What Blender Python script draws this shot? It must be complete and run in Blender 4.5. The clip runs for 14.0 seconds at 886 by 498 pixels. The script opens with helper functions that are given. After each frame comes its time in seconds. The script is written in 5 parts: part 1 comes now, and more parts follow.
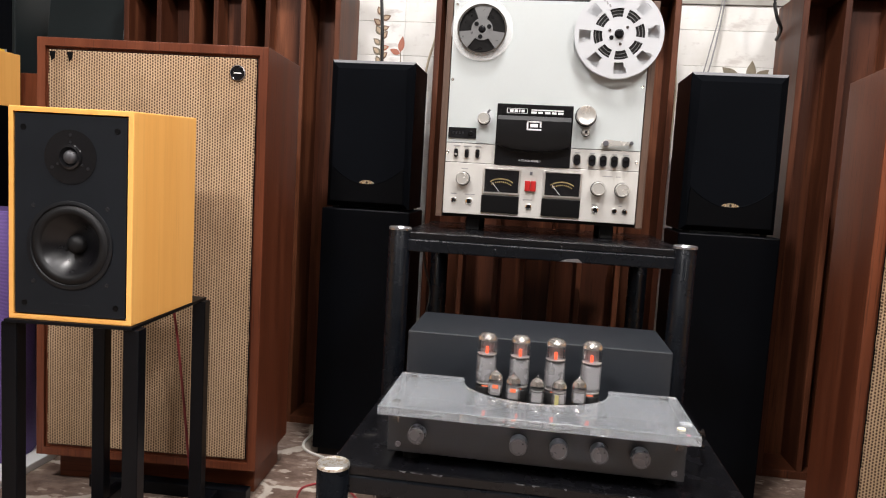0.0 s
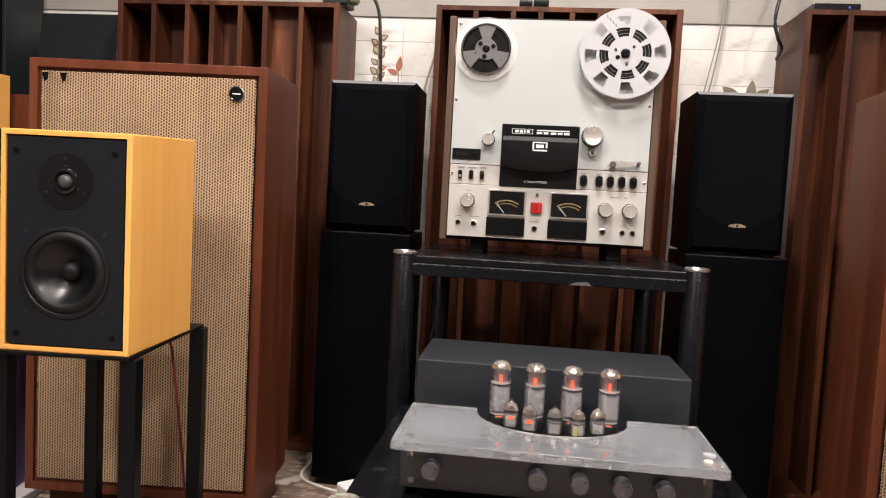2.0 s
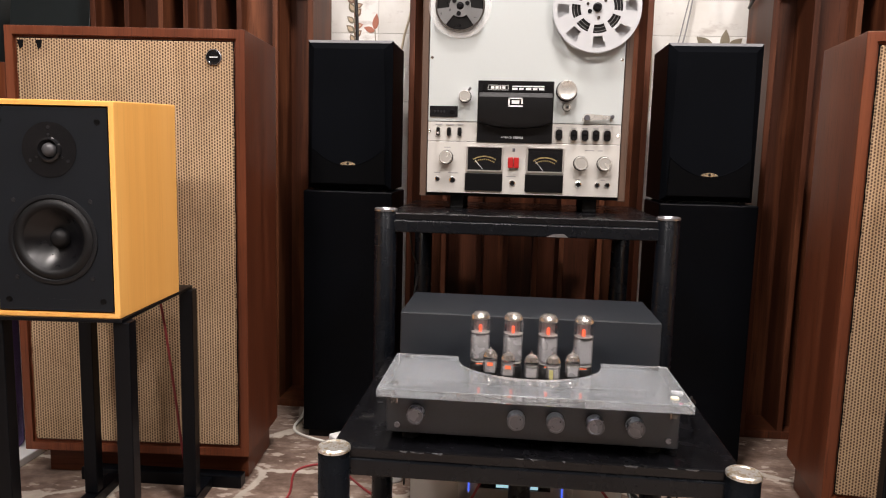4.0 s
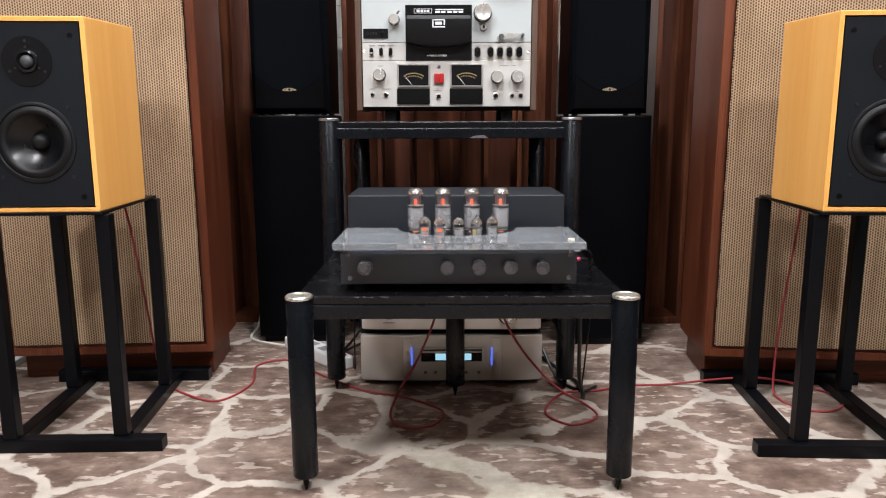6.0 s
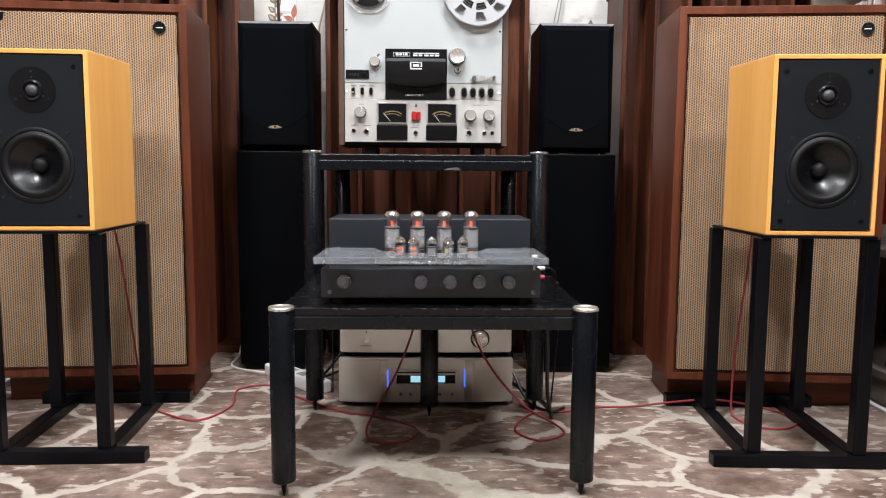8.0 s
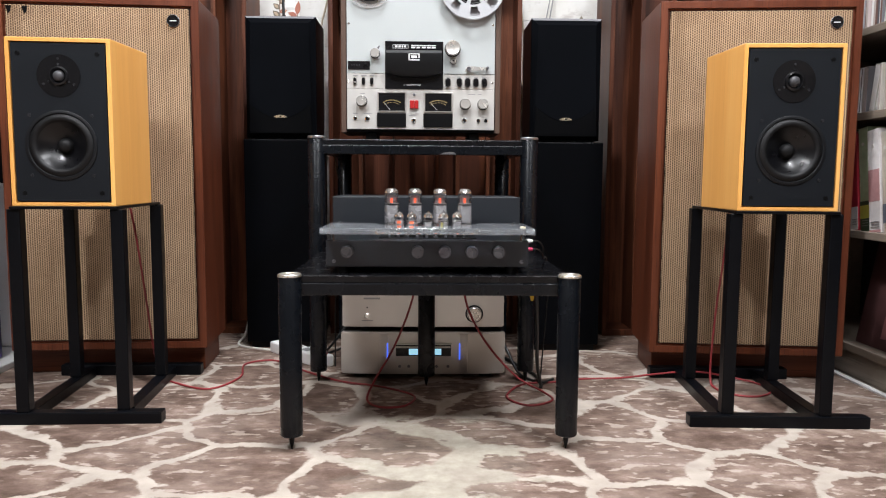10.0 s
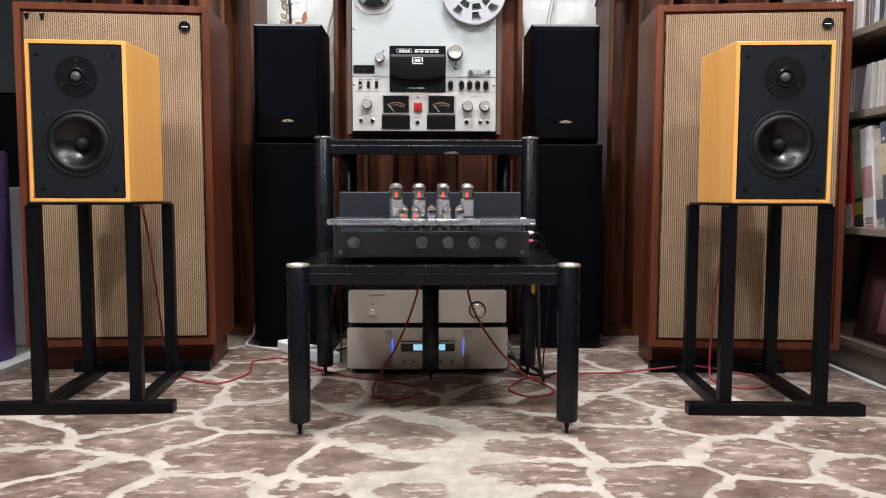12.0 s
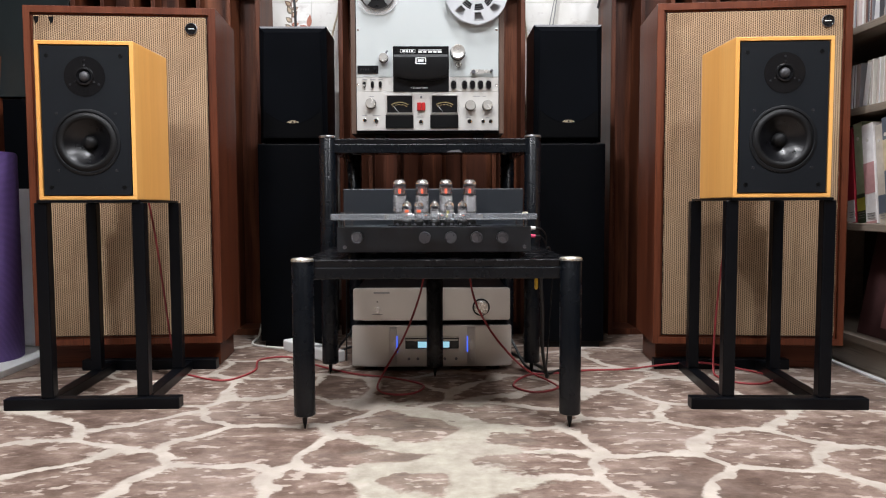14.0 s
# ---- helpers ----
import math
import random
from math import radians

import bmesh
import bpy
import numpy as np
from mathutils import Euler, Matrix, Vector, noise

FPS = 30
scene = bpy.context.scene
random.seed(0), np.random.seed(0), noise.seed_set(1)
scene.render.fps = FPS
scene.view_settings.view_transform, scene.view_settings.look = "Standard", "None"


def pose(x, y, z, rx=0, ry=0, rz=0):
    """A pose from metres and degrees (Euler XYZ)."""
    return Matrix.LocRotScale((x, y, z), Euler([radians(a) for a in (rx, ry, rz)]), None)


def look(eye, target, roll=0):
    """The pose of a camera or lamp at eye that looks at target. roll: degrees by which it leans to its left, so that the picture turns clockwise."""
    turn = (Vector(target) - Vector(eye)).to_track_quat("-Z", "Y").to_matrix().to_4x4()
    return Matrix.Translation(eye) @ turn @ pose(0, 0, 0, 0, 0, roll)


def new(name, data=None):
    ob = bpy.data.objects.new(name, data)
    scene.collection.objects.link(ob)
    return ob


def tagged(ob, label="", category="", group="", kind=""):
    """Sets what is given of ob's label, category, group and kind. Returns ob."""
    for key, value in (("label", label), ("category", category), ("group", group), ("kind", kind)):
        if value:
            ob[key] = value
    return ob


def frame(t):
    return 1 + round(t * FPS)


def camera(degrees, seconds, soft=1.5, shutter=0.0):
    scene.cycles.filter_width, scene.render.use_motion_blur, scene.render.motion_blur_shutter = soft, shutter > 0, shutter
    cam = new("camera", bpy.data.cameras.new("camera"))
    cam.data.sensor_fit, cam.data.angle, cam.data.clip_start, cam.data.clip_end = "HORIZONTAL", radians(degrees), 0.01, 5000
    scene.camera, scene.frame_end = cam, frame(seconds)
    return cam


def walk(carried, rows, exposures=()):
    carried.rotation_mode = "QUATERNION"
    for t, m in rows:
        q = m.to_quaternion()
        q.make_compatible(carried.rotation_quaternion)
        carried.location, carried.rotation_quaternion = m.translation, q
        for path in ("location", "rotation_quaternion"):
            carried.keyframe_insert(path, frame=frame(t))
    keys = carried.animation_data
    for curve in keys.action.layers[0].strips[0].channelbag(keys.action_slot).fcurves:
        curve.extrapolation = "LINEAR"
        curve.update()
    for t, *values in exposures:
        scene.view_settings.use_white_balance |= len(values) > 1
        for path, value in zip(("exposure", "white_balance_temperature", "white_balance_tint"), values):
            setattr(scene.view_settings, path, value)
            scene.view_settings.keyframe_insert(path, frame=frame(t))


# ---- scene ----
cam = camera(64.0, 14.0, soft=1.1)
PATH = [
    (0, (-0.002, 0.111, 0.76), (-0.263, 2.084, 0.566), 3.3),
    (0.5, (-0.025, 0.123, 0.768), (-0.275, 2.099, 0.584), 3.1),
    (1, (-0.038, 0.139, 0.766), (-0.279, 2.118, 0.609), 3.0),
    (1.5, (-0.041, 0.144, 0.768), (-0.275, 2.125, 0.619), 2.9),
    (2, (-0.042, 0.143, 0.765), (-0.273, 2.124, 0.625), 3.0),
    (2.2, (-0.042, 0.144, 0.765), (-0.269, 2.126, 0.625), 3.0),
    (4.3, (-0.023, 0.081, 0.77), (-0.186, 2.049, 0.453), 0.7),
    (4.5, (-0.021, 0.057, 0.775), (-0.164, 2.019, 0.412), 0.1),
    (5, (-0.015, -0.005, 0.802), (-0.132, 1.939, 0.348), -0.8),
    (5.5, (-0.015, -0.08, 0.758), (-0.086, 1.868, 0.31), -0.6),
    (6, (-0.013, -0.137, 0.649), (-0.017, 1.832, 0.298), -0.2),
    (6.5, (-0.006, -0.201, 0.611), (0.03, 1.778, 0.324), -0.1),
    (7, (-0.004, -0.226, 0.595), (0.056, 1.759, 0.357), 0.1),
    (7.2, (-0.005, -0.232, 0.597), (0.053, 1.755, 0.38), 0.1),
    (9.3, (0.012, -0.269, 0.577), (0.054, 1.721, 0.381), 0.7),
    (9.5, (0.005, -0.289, 0.565), (0.05, 1.701, 0.366), 0.6),
    (10, (0.005, -0.362, 0.547), (0.058, 1.628, 0.353), 0.4),
    (10.5, (0.006, -0.408, 0.536), (0.051, 1.583, 0.353), 0.2),
    (11, (0.011, -0.412, 0.513), (0.055, 1.581, 0.351), 0.1),
    (11.5, (0.007, -0.41, 0.503), (0.049, 1.584, 0.355), 0.1),
    (12, (0.006, -0.414, 0.496), (0.047, 1.58, 0.351), 0.1),
    (12.5, (0.007, -0.423, 0.488), (0.046, 1.571, 0.341), 0.0),
    (13, (0.012, -0.43, 0.481), (0.046, 1.564, 0.332), -0.1),
    (13.5, (0.013, -0.431, 0.469), (0.042, 1.565, 0.333), -0.2),
    (14, (0.014, -0.431, 0.47), (0.036, 1.565, 0.346), -0.2),
]
STOPS = [(0.0, 0.04, 6650, 12), (2.0, 0.0, 7150, 16), (4.5, -0.02, 6850, 15), (5.5, 0.05, 6350, 12), (7.0, 0.1, 6250, 10), (10.0, 0.05, 6200, 10), (12.0, 0.0, 6180, 10), (14.0, -0.05, 6180, 10)]
walk(cam, [(t, look(eye, target, roll)) for t, eye, target, roll in PATH], STOPS)

# ---------------------------------------------------------------- world and lights
world = bpy.data.worlds.new("room_world")
scene.world = world
world.use_nodes = True
world.node_tree.nodes["Background"].inputs[0].default_value = (0.9, 0.95, 1.0, 1)
world.node_tree.nodes["Background"].inputs[1].default_value = 0.12


def lamp(name, place, size, power, color=(1.0, 0.985, 0.985)):
    data = bpy.data.lights.new(name, "AREA")
    data.shape, data.size, data.size_y, data.energy, data.color = "RECTANGLE", size[0], size[1], power, color
    ob = new(name, data)
    ob.matrix_world = pose(*place)
    return ob


LAMPS = [(-1.05, -0.3, 18.0), (1.1, -0.15, 18.0), (-0.05, -0.4, 5.0), (-1.3, -1.8, 3.0), (1.1, -1.8, 3.0), (0.0, 1.0, 15.0)]
for lx, ly, watts in LAMPS:
    lamp("ceiling_lamp_light", (lx, ly, 2.655), (0.3, 0.3), watts * 3.5)

# ---------------------------------------------------------------- mesh helpers


def part(name, bm, material, parent=None, label="", smooth=False):
    """One bmesh as one mesh object, under a thing or a part, or on its own."""
    me = bpy.data.meshes.new(name)
    bmesh.ops.recalc_face_normals(bm, faces=bm.faces)
    bm.to_mesh(me)
    bm.free()
    me.materials.append(material)
    if smooth:
        for p in me.polygons:
            p.use_smooth = True
        me.set_sharp_from_angle(angle=radians(38))
    ob = new(name, me)
    ob.parent = parent
    if label:
        tagged(ob, label)
    return ob


def thing(name, label, category, group="", place=None, kind=""):
    ob = new(name)
    ob.empty_display_size = 0.05
    if place is not None:
        ob.matrix_basis = place
    return tagged(ob, label, category, group, kind)


def box(x0, x1, y0, y1, z0, z1, bevel=0.0, seg=2):
    bm = bmesh.new()
    bmesh.ops.create_cube(bm, size=1.0, matrix=Matrix.LocRotScale(((x0 + x1) / 2, (y0 + y1) / 2, (z0 + z1) / 2), None, (x1 - x0, y1 - y0, z1 - z0)))
    if bevel:
        bmesh.ops.bevel(bm, geom=bm.edges[:], offset=bevel, segments=seg, affect="EDGES", profile=0.5)
    return bm


def moved(bm, m):
    bmesh.ops.transform(bm, matrix=m, verts=bm.verts)
    return bm


def recessed(x0, x1, y0, y1, z0, z1, inset, depth, bevel=0.0015, dz=None):
    """A box whose front (towards -y) is let in by depth, leaving a frame of width inset."""
    bm = box(x0, x1, y0, y1, z0, z1)
    bmesh.ops.bevel(bm, geom=bm.edges[:], offset=bevel, segments=2, affect="EDGES", profile=0.5)
    bm.faces.ensure_lookup_table()
    front = max((f for f in bm.faces if f.normal.y < -0.99), key=lambda f: f.calc_area())
    bmesh.ops.inset_region(bm, faces=[front], thickness=inset, depth=0)
    got = bmesh.ops.extrude_face_region(bm, geom=[front])
    verts = [v for v in got["geom"] if isinstance(v, bmesh.types.BMVert)]
    bmesh.ops.delete(bm, geom=[front], context="FACES_ONLY")
    bmesh.ops.translate(bm, verts=verts, vec=(0, depth, 0))
    return bm


def pierced_plate(x0, x1, z0, z1, holes, y0, y1, seg=64):
    """A flat plate between y0 and y1 with round openings (x, z, radius)."""
    bm = bmesh.new()
    loops = [[(x0, z0), (x1, z0), (x1, z1), (x0, z1)]]
    for cx, cz, r in holes:
        loops.append([(cx + r * math.cos(2 * math.pi * k / seg), cz + r * math.sin(2 * math.pi * k / seg)) for k in range(seg)])
    edges = []
    for loop in loops:
        vs = [bm.verts.new((a, y0, b)) for a, b in loop]
        edges += [bm.edges.new((vs[k], vs[(k + 1) % len(vs)])) for k in range(len(vs))]
    bmesh.ops.triangle_fill(bm, use_beauty=True, edges=edges)
    got = bmesh.ops.extrude_face_region(bm, geom=bm.faces[:])
    bmesh.ops.translate(bm, verts=[v for v in got["geom"] if isinstance(v, bmesh.types.BMVert)], vec=(0, y1 - y0, 0))
    return bm


def lathe(profile, seg=32, m=None):
    """Spins (radius, height) pairs round z."""
    bm = bmesh.new()
    rings = []
    for r, z in profile:
        if r < 1e-6:
            rings.append([bm.verts.new((0, 0, z))])
        else:
            rings.append([bm.verts.new((r * math.cos(2 * math.pi * k / seg), r * math.sin(2 * math.pi * k / seg), z)) for k in range(seg)])
    for a, b in zip(rings, rings[1:]):
        for k in range(seg):
            q = [a[k % len(a)], a[(k + 1) % len(a)], b[(k + 1) % len(b)], b[k % len(b)]]
            q = [v for n, v in enumerate(q) if v not in q[:n]]
            if len(q) > 2:
                bm.faces.new(q)
    if m is not None:
        moved(bm, m)
    return bm


def to_front(x, y, z):
    """Turns a lathe so that its height points to -y, out of a front."""
    return Matrix.Translation((x, y, z)) @ Matrix.Rotation(radians(90), 4, "X")


def disc_knob(x, y, z, r, h, seg=28, bevel=0.0012):
    return lathe([(r * 1.0, 0), (r, h - bevel), (r - bevel, h), (r * 0.9 - bevel, h), (r * 0.86 - bevel, h - 0.0006), (0, h - 0.0006)], seg, to_front(x, y, z))


def smooth_line(points, step=6):
    pts = [Vector(p) for p in points]
    pts = [2 * pts[0] - pts[1]] + pts + [2 * pts[-1] - pts[-2]]
    out = []
    for a, b, c, d in zip(pts, pts[1:], pts[2:], pts[3:]):
        for k in range(step):
            t = k / step
            out.append(0.5 * (2 * b + (c - a) * t + (2 * a - 5 * b + 4 * c - d) * t * t + (3 * b - a - 3 * c + d) * t ** 3))
    out.append(pts[-2])
    return out


def cord(points, r, seg=8, step=6):
    """A round cord along a smooth line through the points."""
    line = smooth_line(points, step)
    bm = bmesh.new()
    rings = []
    for k, p in enumerate(line):
        way = (line[min(k + 1, len(line) - 1)] - line[max(k - 1, 0)]).normalized()
        side = way.cross(Vector((0, 0, 1)))
        if side.length < 0.05:
            side = way.cross(Vector((0, 1, 0)))
        side.normalize()
        up = side.cross(way)
        rings.append([bm.verts.new(p + r * (math.cos(2 * math.pi * n / seg) * side + math.sin(2 * math.pi * n / seg) * up)) for n in range(seg)])
    for a, b in zip(rings, rings[1:]):
        for n in range(seg):
            bm.faces.new((a[n], a[(n + 1) % seg], b[(n + 1) % seg], b[n]))
    bm.faces.new(rings[0])
    bm.faces.new(rings[-1])
    return bm


def plate(outline, y0, y1):
    """A flat outline of (x, z) pairs given thickness from y0 to y1."""
    bm = bmesh.new()
    f = bm.faces.new([bm.verts.new((x, y0, z)) for x, z in outline])
    got = bmesh.ops.extrude_face_region(bm, geom=[f])
    bmesh.ops.translate(bm, verts=[v for v in got["geom"] if isinstance(v, bmesh.types.BMVert)], vec=(0, y1 - y0, 0))
    return bm


def pierced_disc(r0, r1, h, windows, bands, seg=96):
    """A disc from radius r0 to r1 with openings; windows(r, angle) says where it is open."""
    bm = bmesh.new()
    radii = [r0 + (r1 - r0) * k / bands for k in range(bands + 1)]
    grid = [[bm.verts.new((r * math.cos(2 * math.pi * k / seg), r * math.sin(2 * math.pi * k / seg), 0)) for k in range(seg)] for r in radii]
    for a in range(bands):
        for k in range(seg):
            if not windows((radii[a] + radii[a + 1]) / 2, 360 * (k + 0.5) / seg):
                bm.faces.new((grid[a][k], grid[a][(k + 1) % seg], grid[a + 1][(k + 1) % seg], grid[a + 1][k]))
    bmesh.ops.delete(bm, geom=[v for v in bm.verts if not v.link_faces], context="VERTS")
    got = bmesh.ops.extrude_face_region(bm, geom=bm.faces[:])
    bmesh.ops.translate(bm, verts=[v for v in got["geom"] if isinstance(v, bmesh.types.BMVert)], vec=(0, 0, h))
    return bm


# ---------------------------------------------------------------- materials


class Mat:
    """A node material with a short way of adding and linking nodes."""

    def __init__(self, name):
        self.m = bpy.data.materials.new(name)
        self.m.use_nodes = True
        self.t = self.m.node_tree
        self.b = self.t.nodes["Principled BSDF"]

    def node(self, kind, **given):
        n = self.t.nodes.new(kind)
        for key, value in given.items():
            n.inputs[key.replace("_", " ")].default_value = value
        return n

    def link(self, a, b):
        self.t.links.new(a, b)

    def coords(self, scale=(1, 1, 1), turn=(0, 0, 0)):
        tc = self.t.nodes.new("ShaderNodeTexCoord")
        mp = self.t.nodes.new("ShaderNodeMapping")
        mp.inputs["Scale"].default_value = scale
        mp.inputs["Rotation"].default_value = turn
        self.link(tc.outputs["Object"], mp.inputs["Vector"])
        return mp.outputs[0]

    def noise(self, vec, scale, detail=4.0, rough=0.55, distort=0.0):
        n = self.node("ShaderNodeTexNoise", Scale=scale, Detail=detail, Roughness=rough, Distortion=distort)
        self.link(vec, n.inputs["Vector"])
        return n.outputs["Fac"]

    def ramp(self, fac, stops):
        r = self.t.nodes.new("ShaderNodeValToRGB")
        while len(r.color_ramp.elements) < len(stops):
            r.color_ramp.elements.new(0.5)
        for e, (p, c) in zip(r.color_ramp.elements, stops):
            e.position, e.color = p, (*c, 1)
        self.link(fac, r.inputs[0])
        return r.outputs[0]

    def mix(self, fac, a, b, mode="MIX"):
        n = self.t.nodes.new("ShaderNodeMix")
        n.data_type, n.blend_type = "RGBA", mode
        for sock, value in ((n.inputs[0], fac), (n.inputs[6], a), (n.inputs[7], b)):
            if isinstance(value, (int, float)):
                sock.default_value = value
            elif isinstance(value, tuple):
                sock.default_value = (*value, 1)
            else:
                self.link(value, sock)
        return n.outputs[2]

    def math(self, op, a, b=0.0, c=0.0):
        n = self.t.nodes.new("ShaderNodeMath")
        n.operation = op
        for sock, value in zip(n.inputs, (a, b, c)):
            if isinstance(value, (int, float)):
                sock.default_value = value
            else:
                self.link(value, sock)
        return n.outputs[0]

    def bump(self, height, strength=0.2, distance=0.001):
        n = self.node("ShaderNodeBump", Strength=strength, Distance=distance)
        self.link(height, n.inputs["Height"])
        self.link(n.outputs[0], self.b.inputs["Normal"])

    def set(self, **given):
        for key, value in given.items():
            sock = self.b.inputs[key.replace("_", " ")]
            if isinstance(value, tuple) and len(value) == 3:
                value = (*value, 1)
            if isinstance(value, (int, float, tuple)):
                sock.default_value = value
            else:
                self.link(value, sock)
        return self


def painted(name, color, rough=0.5, var=0.15, grain=60.0, bump=0.05, metal=0.0, dirt=0.0, spec=0.5):
    """Paint, plastic or metal with a little unevenness in tone, gloss and relief."""
    m = Mat(name)
    v = m.coords()
    big = m.noise(v, 5.0, 5, 0.6)
    fine = m.noise(v, grain, 3)
    tone = m.math("ADD", m.math("MULTIPLY", big, 0.7), m.math("MULTIPLY", fine, 0.3))
    lo, hi = tuple(c * (1 - var) for c in color), tuple(min(1.0, c * (1 + var)) for c in color)
    col = m.ramp(tone, [(0.3, lo), (0.7, hi)])
    if dirt:
        spots = m.ramp(m.noise(v, 14.0, 8, 0.7), [(0.6, (0, 0, 0)), (0.78, (1, 1, 1))])
        col = m.mix(m.math("MULTIPLY", spots, dirt), col, (0.35, 0.33, 0.3))
    m.set(Base_Color=col, Metallic=metal, Specular_IOR_Level=spec)
    m.set(Roughness=m.math("ADD", rough - 0.08, m.math("MULTIPLY", fine, 0.16)))
    if bump:
        m.bump(fine, bump)
    return m.m


def wood(name, dark, mid, light, along="z", rough=0.42, scale=1.0, pore=0.5, spec=0.35):
    """Veneer with long grain along one axis, streaks and fine pores."""
    m = Mat(name)
    k = {"x": (0.06, 1, 1), "y": (1, 0.06, 1), "z": (1, 1, 0.06)}[along]
    v = m.coords(tuple(scale * c for c in k))
    streak = m.noise(v, 22.0, 5, 0.6, 0.6)
    band = m.noise(v, 5.0, 3, 0.5, 1.2)
    pores = m.noise(m.coords(tuple(scale * c for c in {"x": (0.03, 1, 1), "y": (1, 0.03, 1), "z": (1, 1, 0.03)}[along])), 260.0, 2, 0.6)
    tone = m.math("ADD", m.math("MULTIPLY", streak, 0.55), m.math("MULTIPLY", band, 0.45))
    col = m.ramp(tone, [(0.28, dark), (0.5, mid), (0.72, light)])
    dull = m.noise(m.coords(), 3.0, 4)
    col = m.mix(m.math("MULTIPLY", dull, 0.35), col, dark)
    col = m.mix(m.ramp(pores, [(0.3, (pore, pore, pore)), (0.45, (0, 0, 0))]), col, tuple(c * 0.6 for c in dark))
    m.set(Base_Color=col, Specular_IOR_Level=spec, Roughness=m.math("ADD", rough - 0.1, m.math("MULTIPLY", streak, 0.2)))
    m.bump(pores, 0.12, 0.0006)
    return m.m


WALNUT = wood("walnut_veneer", (0.055, 0.0142, 0.0065), (0.126, 0.0335, 0.0142), (0.21, 0.064, 0.029), spec=0.28, pore=0.6)
WALNUT_X = wood("walnut_veneer_flat", (0.055, 0.0142, 0.0065), (0.126, 0.0335, 0.0142), (0.21, 0.064, 0.029), "x", spec=0.28, pore=0.6)
DIFFUSER = wood("diffuser_wood", (0.024, 0.0068, 0.0034), (0.082, 0.0245, 0.011), (0.28, 0.097, 0.044), rough=0.45, spec=0.25)
DECKWOOD = wood("deck_case_wood", (0.06, 0.035, 0.025), (0.1, 0.06, 0.042), (0.14, 0.085, 0.06), rough=0.5)
MAPLE = wood("maple_veneer", (0.74, 0.325, 0.07), (0.88, 0.45, 0.122), (0.95, 0.54, 0.17), rough=0.34, scale=0.7, pore=0.12)
BLACK = painted("black_paint", (0.002, 0.002, 0.0024), 0.42, 0.3, spec=0.18)
RACKBLACK = painted("rack_black_lacquer", (0.0032, 0.0042, 0.006), 0.27, 0.25, grain=25.0, bump=0.008, dirt=0.004, spec=0.32)
SHELFTOP = painted("worn_black_shelf", (0.004, 0.004, 0.005), 0.26, 0.45, grain=25.0, dirt=0.08, bump=0.02, spec=0.35)
STEELBLACK = painted("black_steel", (0.0022, 0.0026, 0.0038), 0.36, 0.3, bump=0.012, spec=0.18)
BAFFLE = painted("black_baffle", (0.0066, 0.0084, 0.0112), 0.5, 0.25, grain=400.0, bump=0.14, spec=0.25)
GLOSSBLACK = painted("gloss_black_plastic", (0.008, 0.008, 0.009), 0.16, 0.2, bump=0.0)
HOODBLACK = painted("satin_black_plastic", (0.0045, 0.0045, 0.005), 0.42, 0.2, bump=0.0, spec=0.25)
RUBBER = painted("black_rubber", (0.004, 0.004, 0.0045), 0.55, 0.2, spec=0.3)
CONE = painted("driver_cone", (0.004, 0.004, 0.005), 0.3, 0.2, bump=0.02, spec=0.42)
TOWERBLACK = painted("black_ash_vinyl", (0.0009, 0.0013, 0.0021), 0.4, 0.4, grain=180.0, bump=0.08, spec=0.07)
CLOTHBLACK = painted("black_grille_cloth", (0.0019, 0.0024, 0.0036), 0.85, 0.3, grain=900.0, bump=0.4, spec=0.05)
TOWERGLOSS = painted("black_satin_panel", (0.0009, 0.0011, 0.0016), 0.5, 0.2, bump=0.0, spec=0.06)
# pale grey for the ceiling light mirrored in a black bevel
EDGESHEEN = painted("grey_edge_sheen", (0.2, 0.2, 0.21), 0.3, 0.15)
AMPGREY = painted("charcoal_amp_paint", (0.0145, 0.0175, 0.022), 0.38, 0.12, grain=700.0, bump=0.08, spec=0.55)
AMPKNOB = painted("dark_turned_knob", (0.13, 0.132, 0.146), 0.28, 0.08, grain=30.0, metal=0.3, bump=0.0)
KNOBGREY = painted("grey_knob_metal", (0.19, 0.19, 0.21), 0.3, 0.15, metal=0.65)
SILVER = painted("brushed_silver", (0.62, 0.6, 0.57), 0.34, 0.06, metal=0.8, grain=300.0)
SCREWDARK = painted("dark_screw", (0.03, 0.03, 0.033), 0.35, 0.2, metal=0.6)
DRIVERFRAME = painted("driver_frame_paint", (0.006, 0.0066, 0.008), 0.42, 0.2, grain=300.0, spec=0.35)
DOME = painted("grey_silk_dome", (0.055, 0.055, 0.06), 0.5, 0.15)
KNOBALU = painted("turned_aluminium", (0.76, 0.74, 0.69), 0.26, 0.04, metal=0.62, grain=40.0, bump=0.0)
CHAMPAGNE = painted("champagne_metal", (0.6, 0.575, 0.535), 0.32, 0.08, metal=0.62, grain=500.0, bump=0.03)
CHROME = painted("chrome", (0.75, 0.74, 0.72), 0.16, 0.05, metal=1.0, bump=0.0)
DECKWHITE = painted("deck_panel_alu", (0.465, 0.495, 0.49), 0.4, 0.035, grain=300.0, bump=0.03, metal=0.1)
DECKLOWER = painted("deck_lower_alu", (0.53, 0.515, 0.485), 0.4, 0.04, grain=300.0, bump=0.03, metal=0.2)
REELWHITE = painted("white_reel", (0.46, 0.47, 0.485), 0.35, 0.03, bump=0.0)
REELGREY = painted("grey_reel", (0.2, 0.2, 0.2), 0.3, 0.1, metal=0.4, bump=0.0)
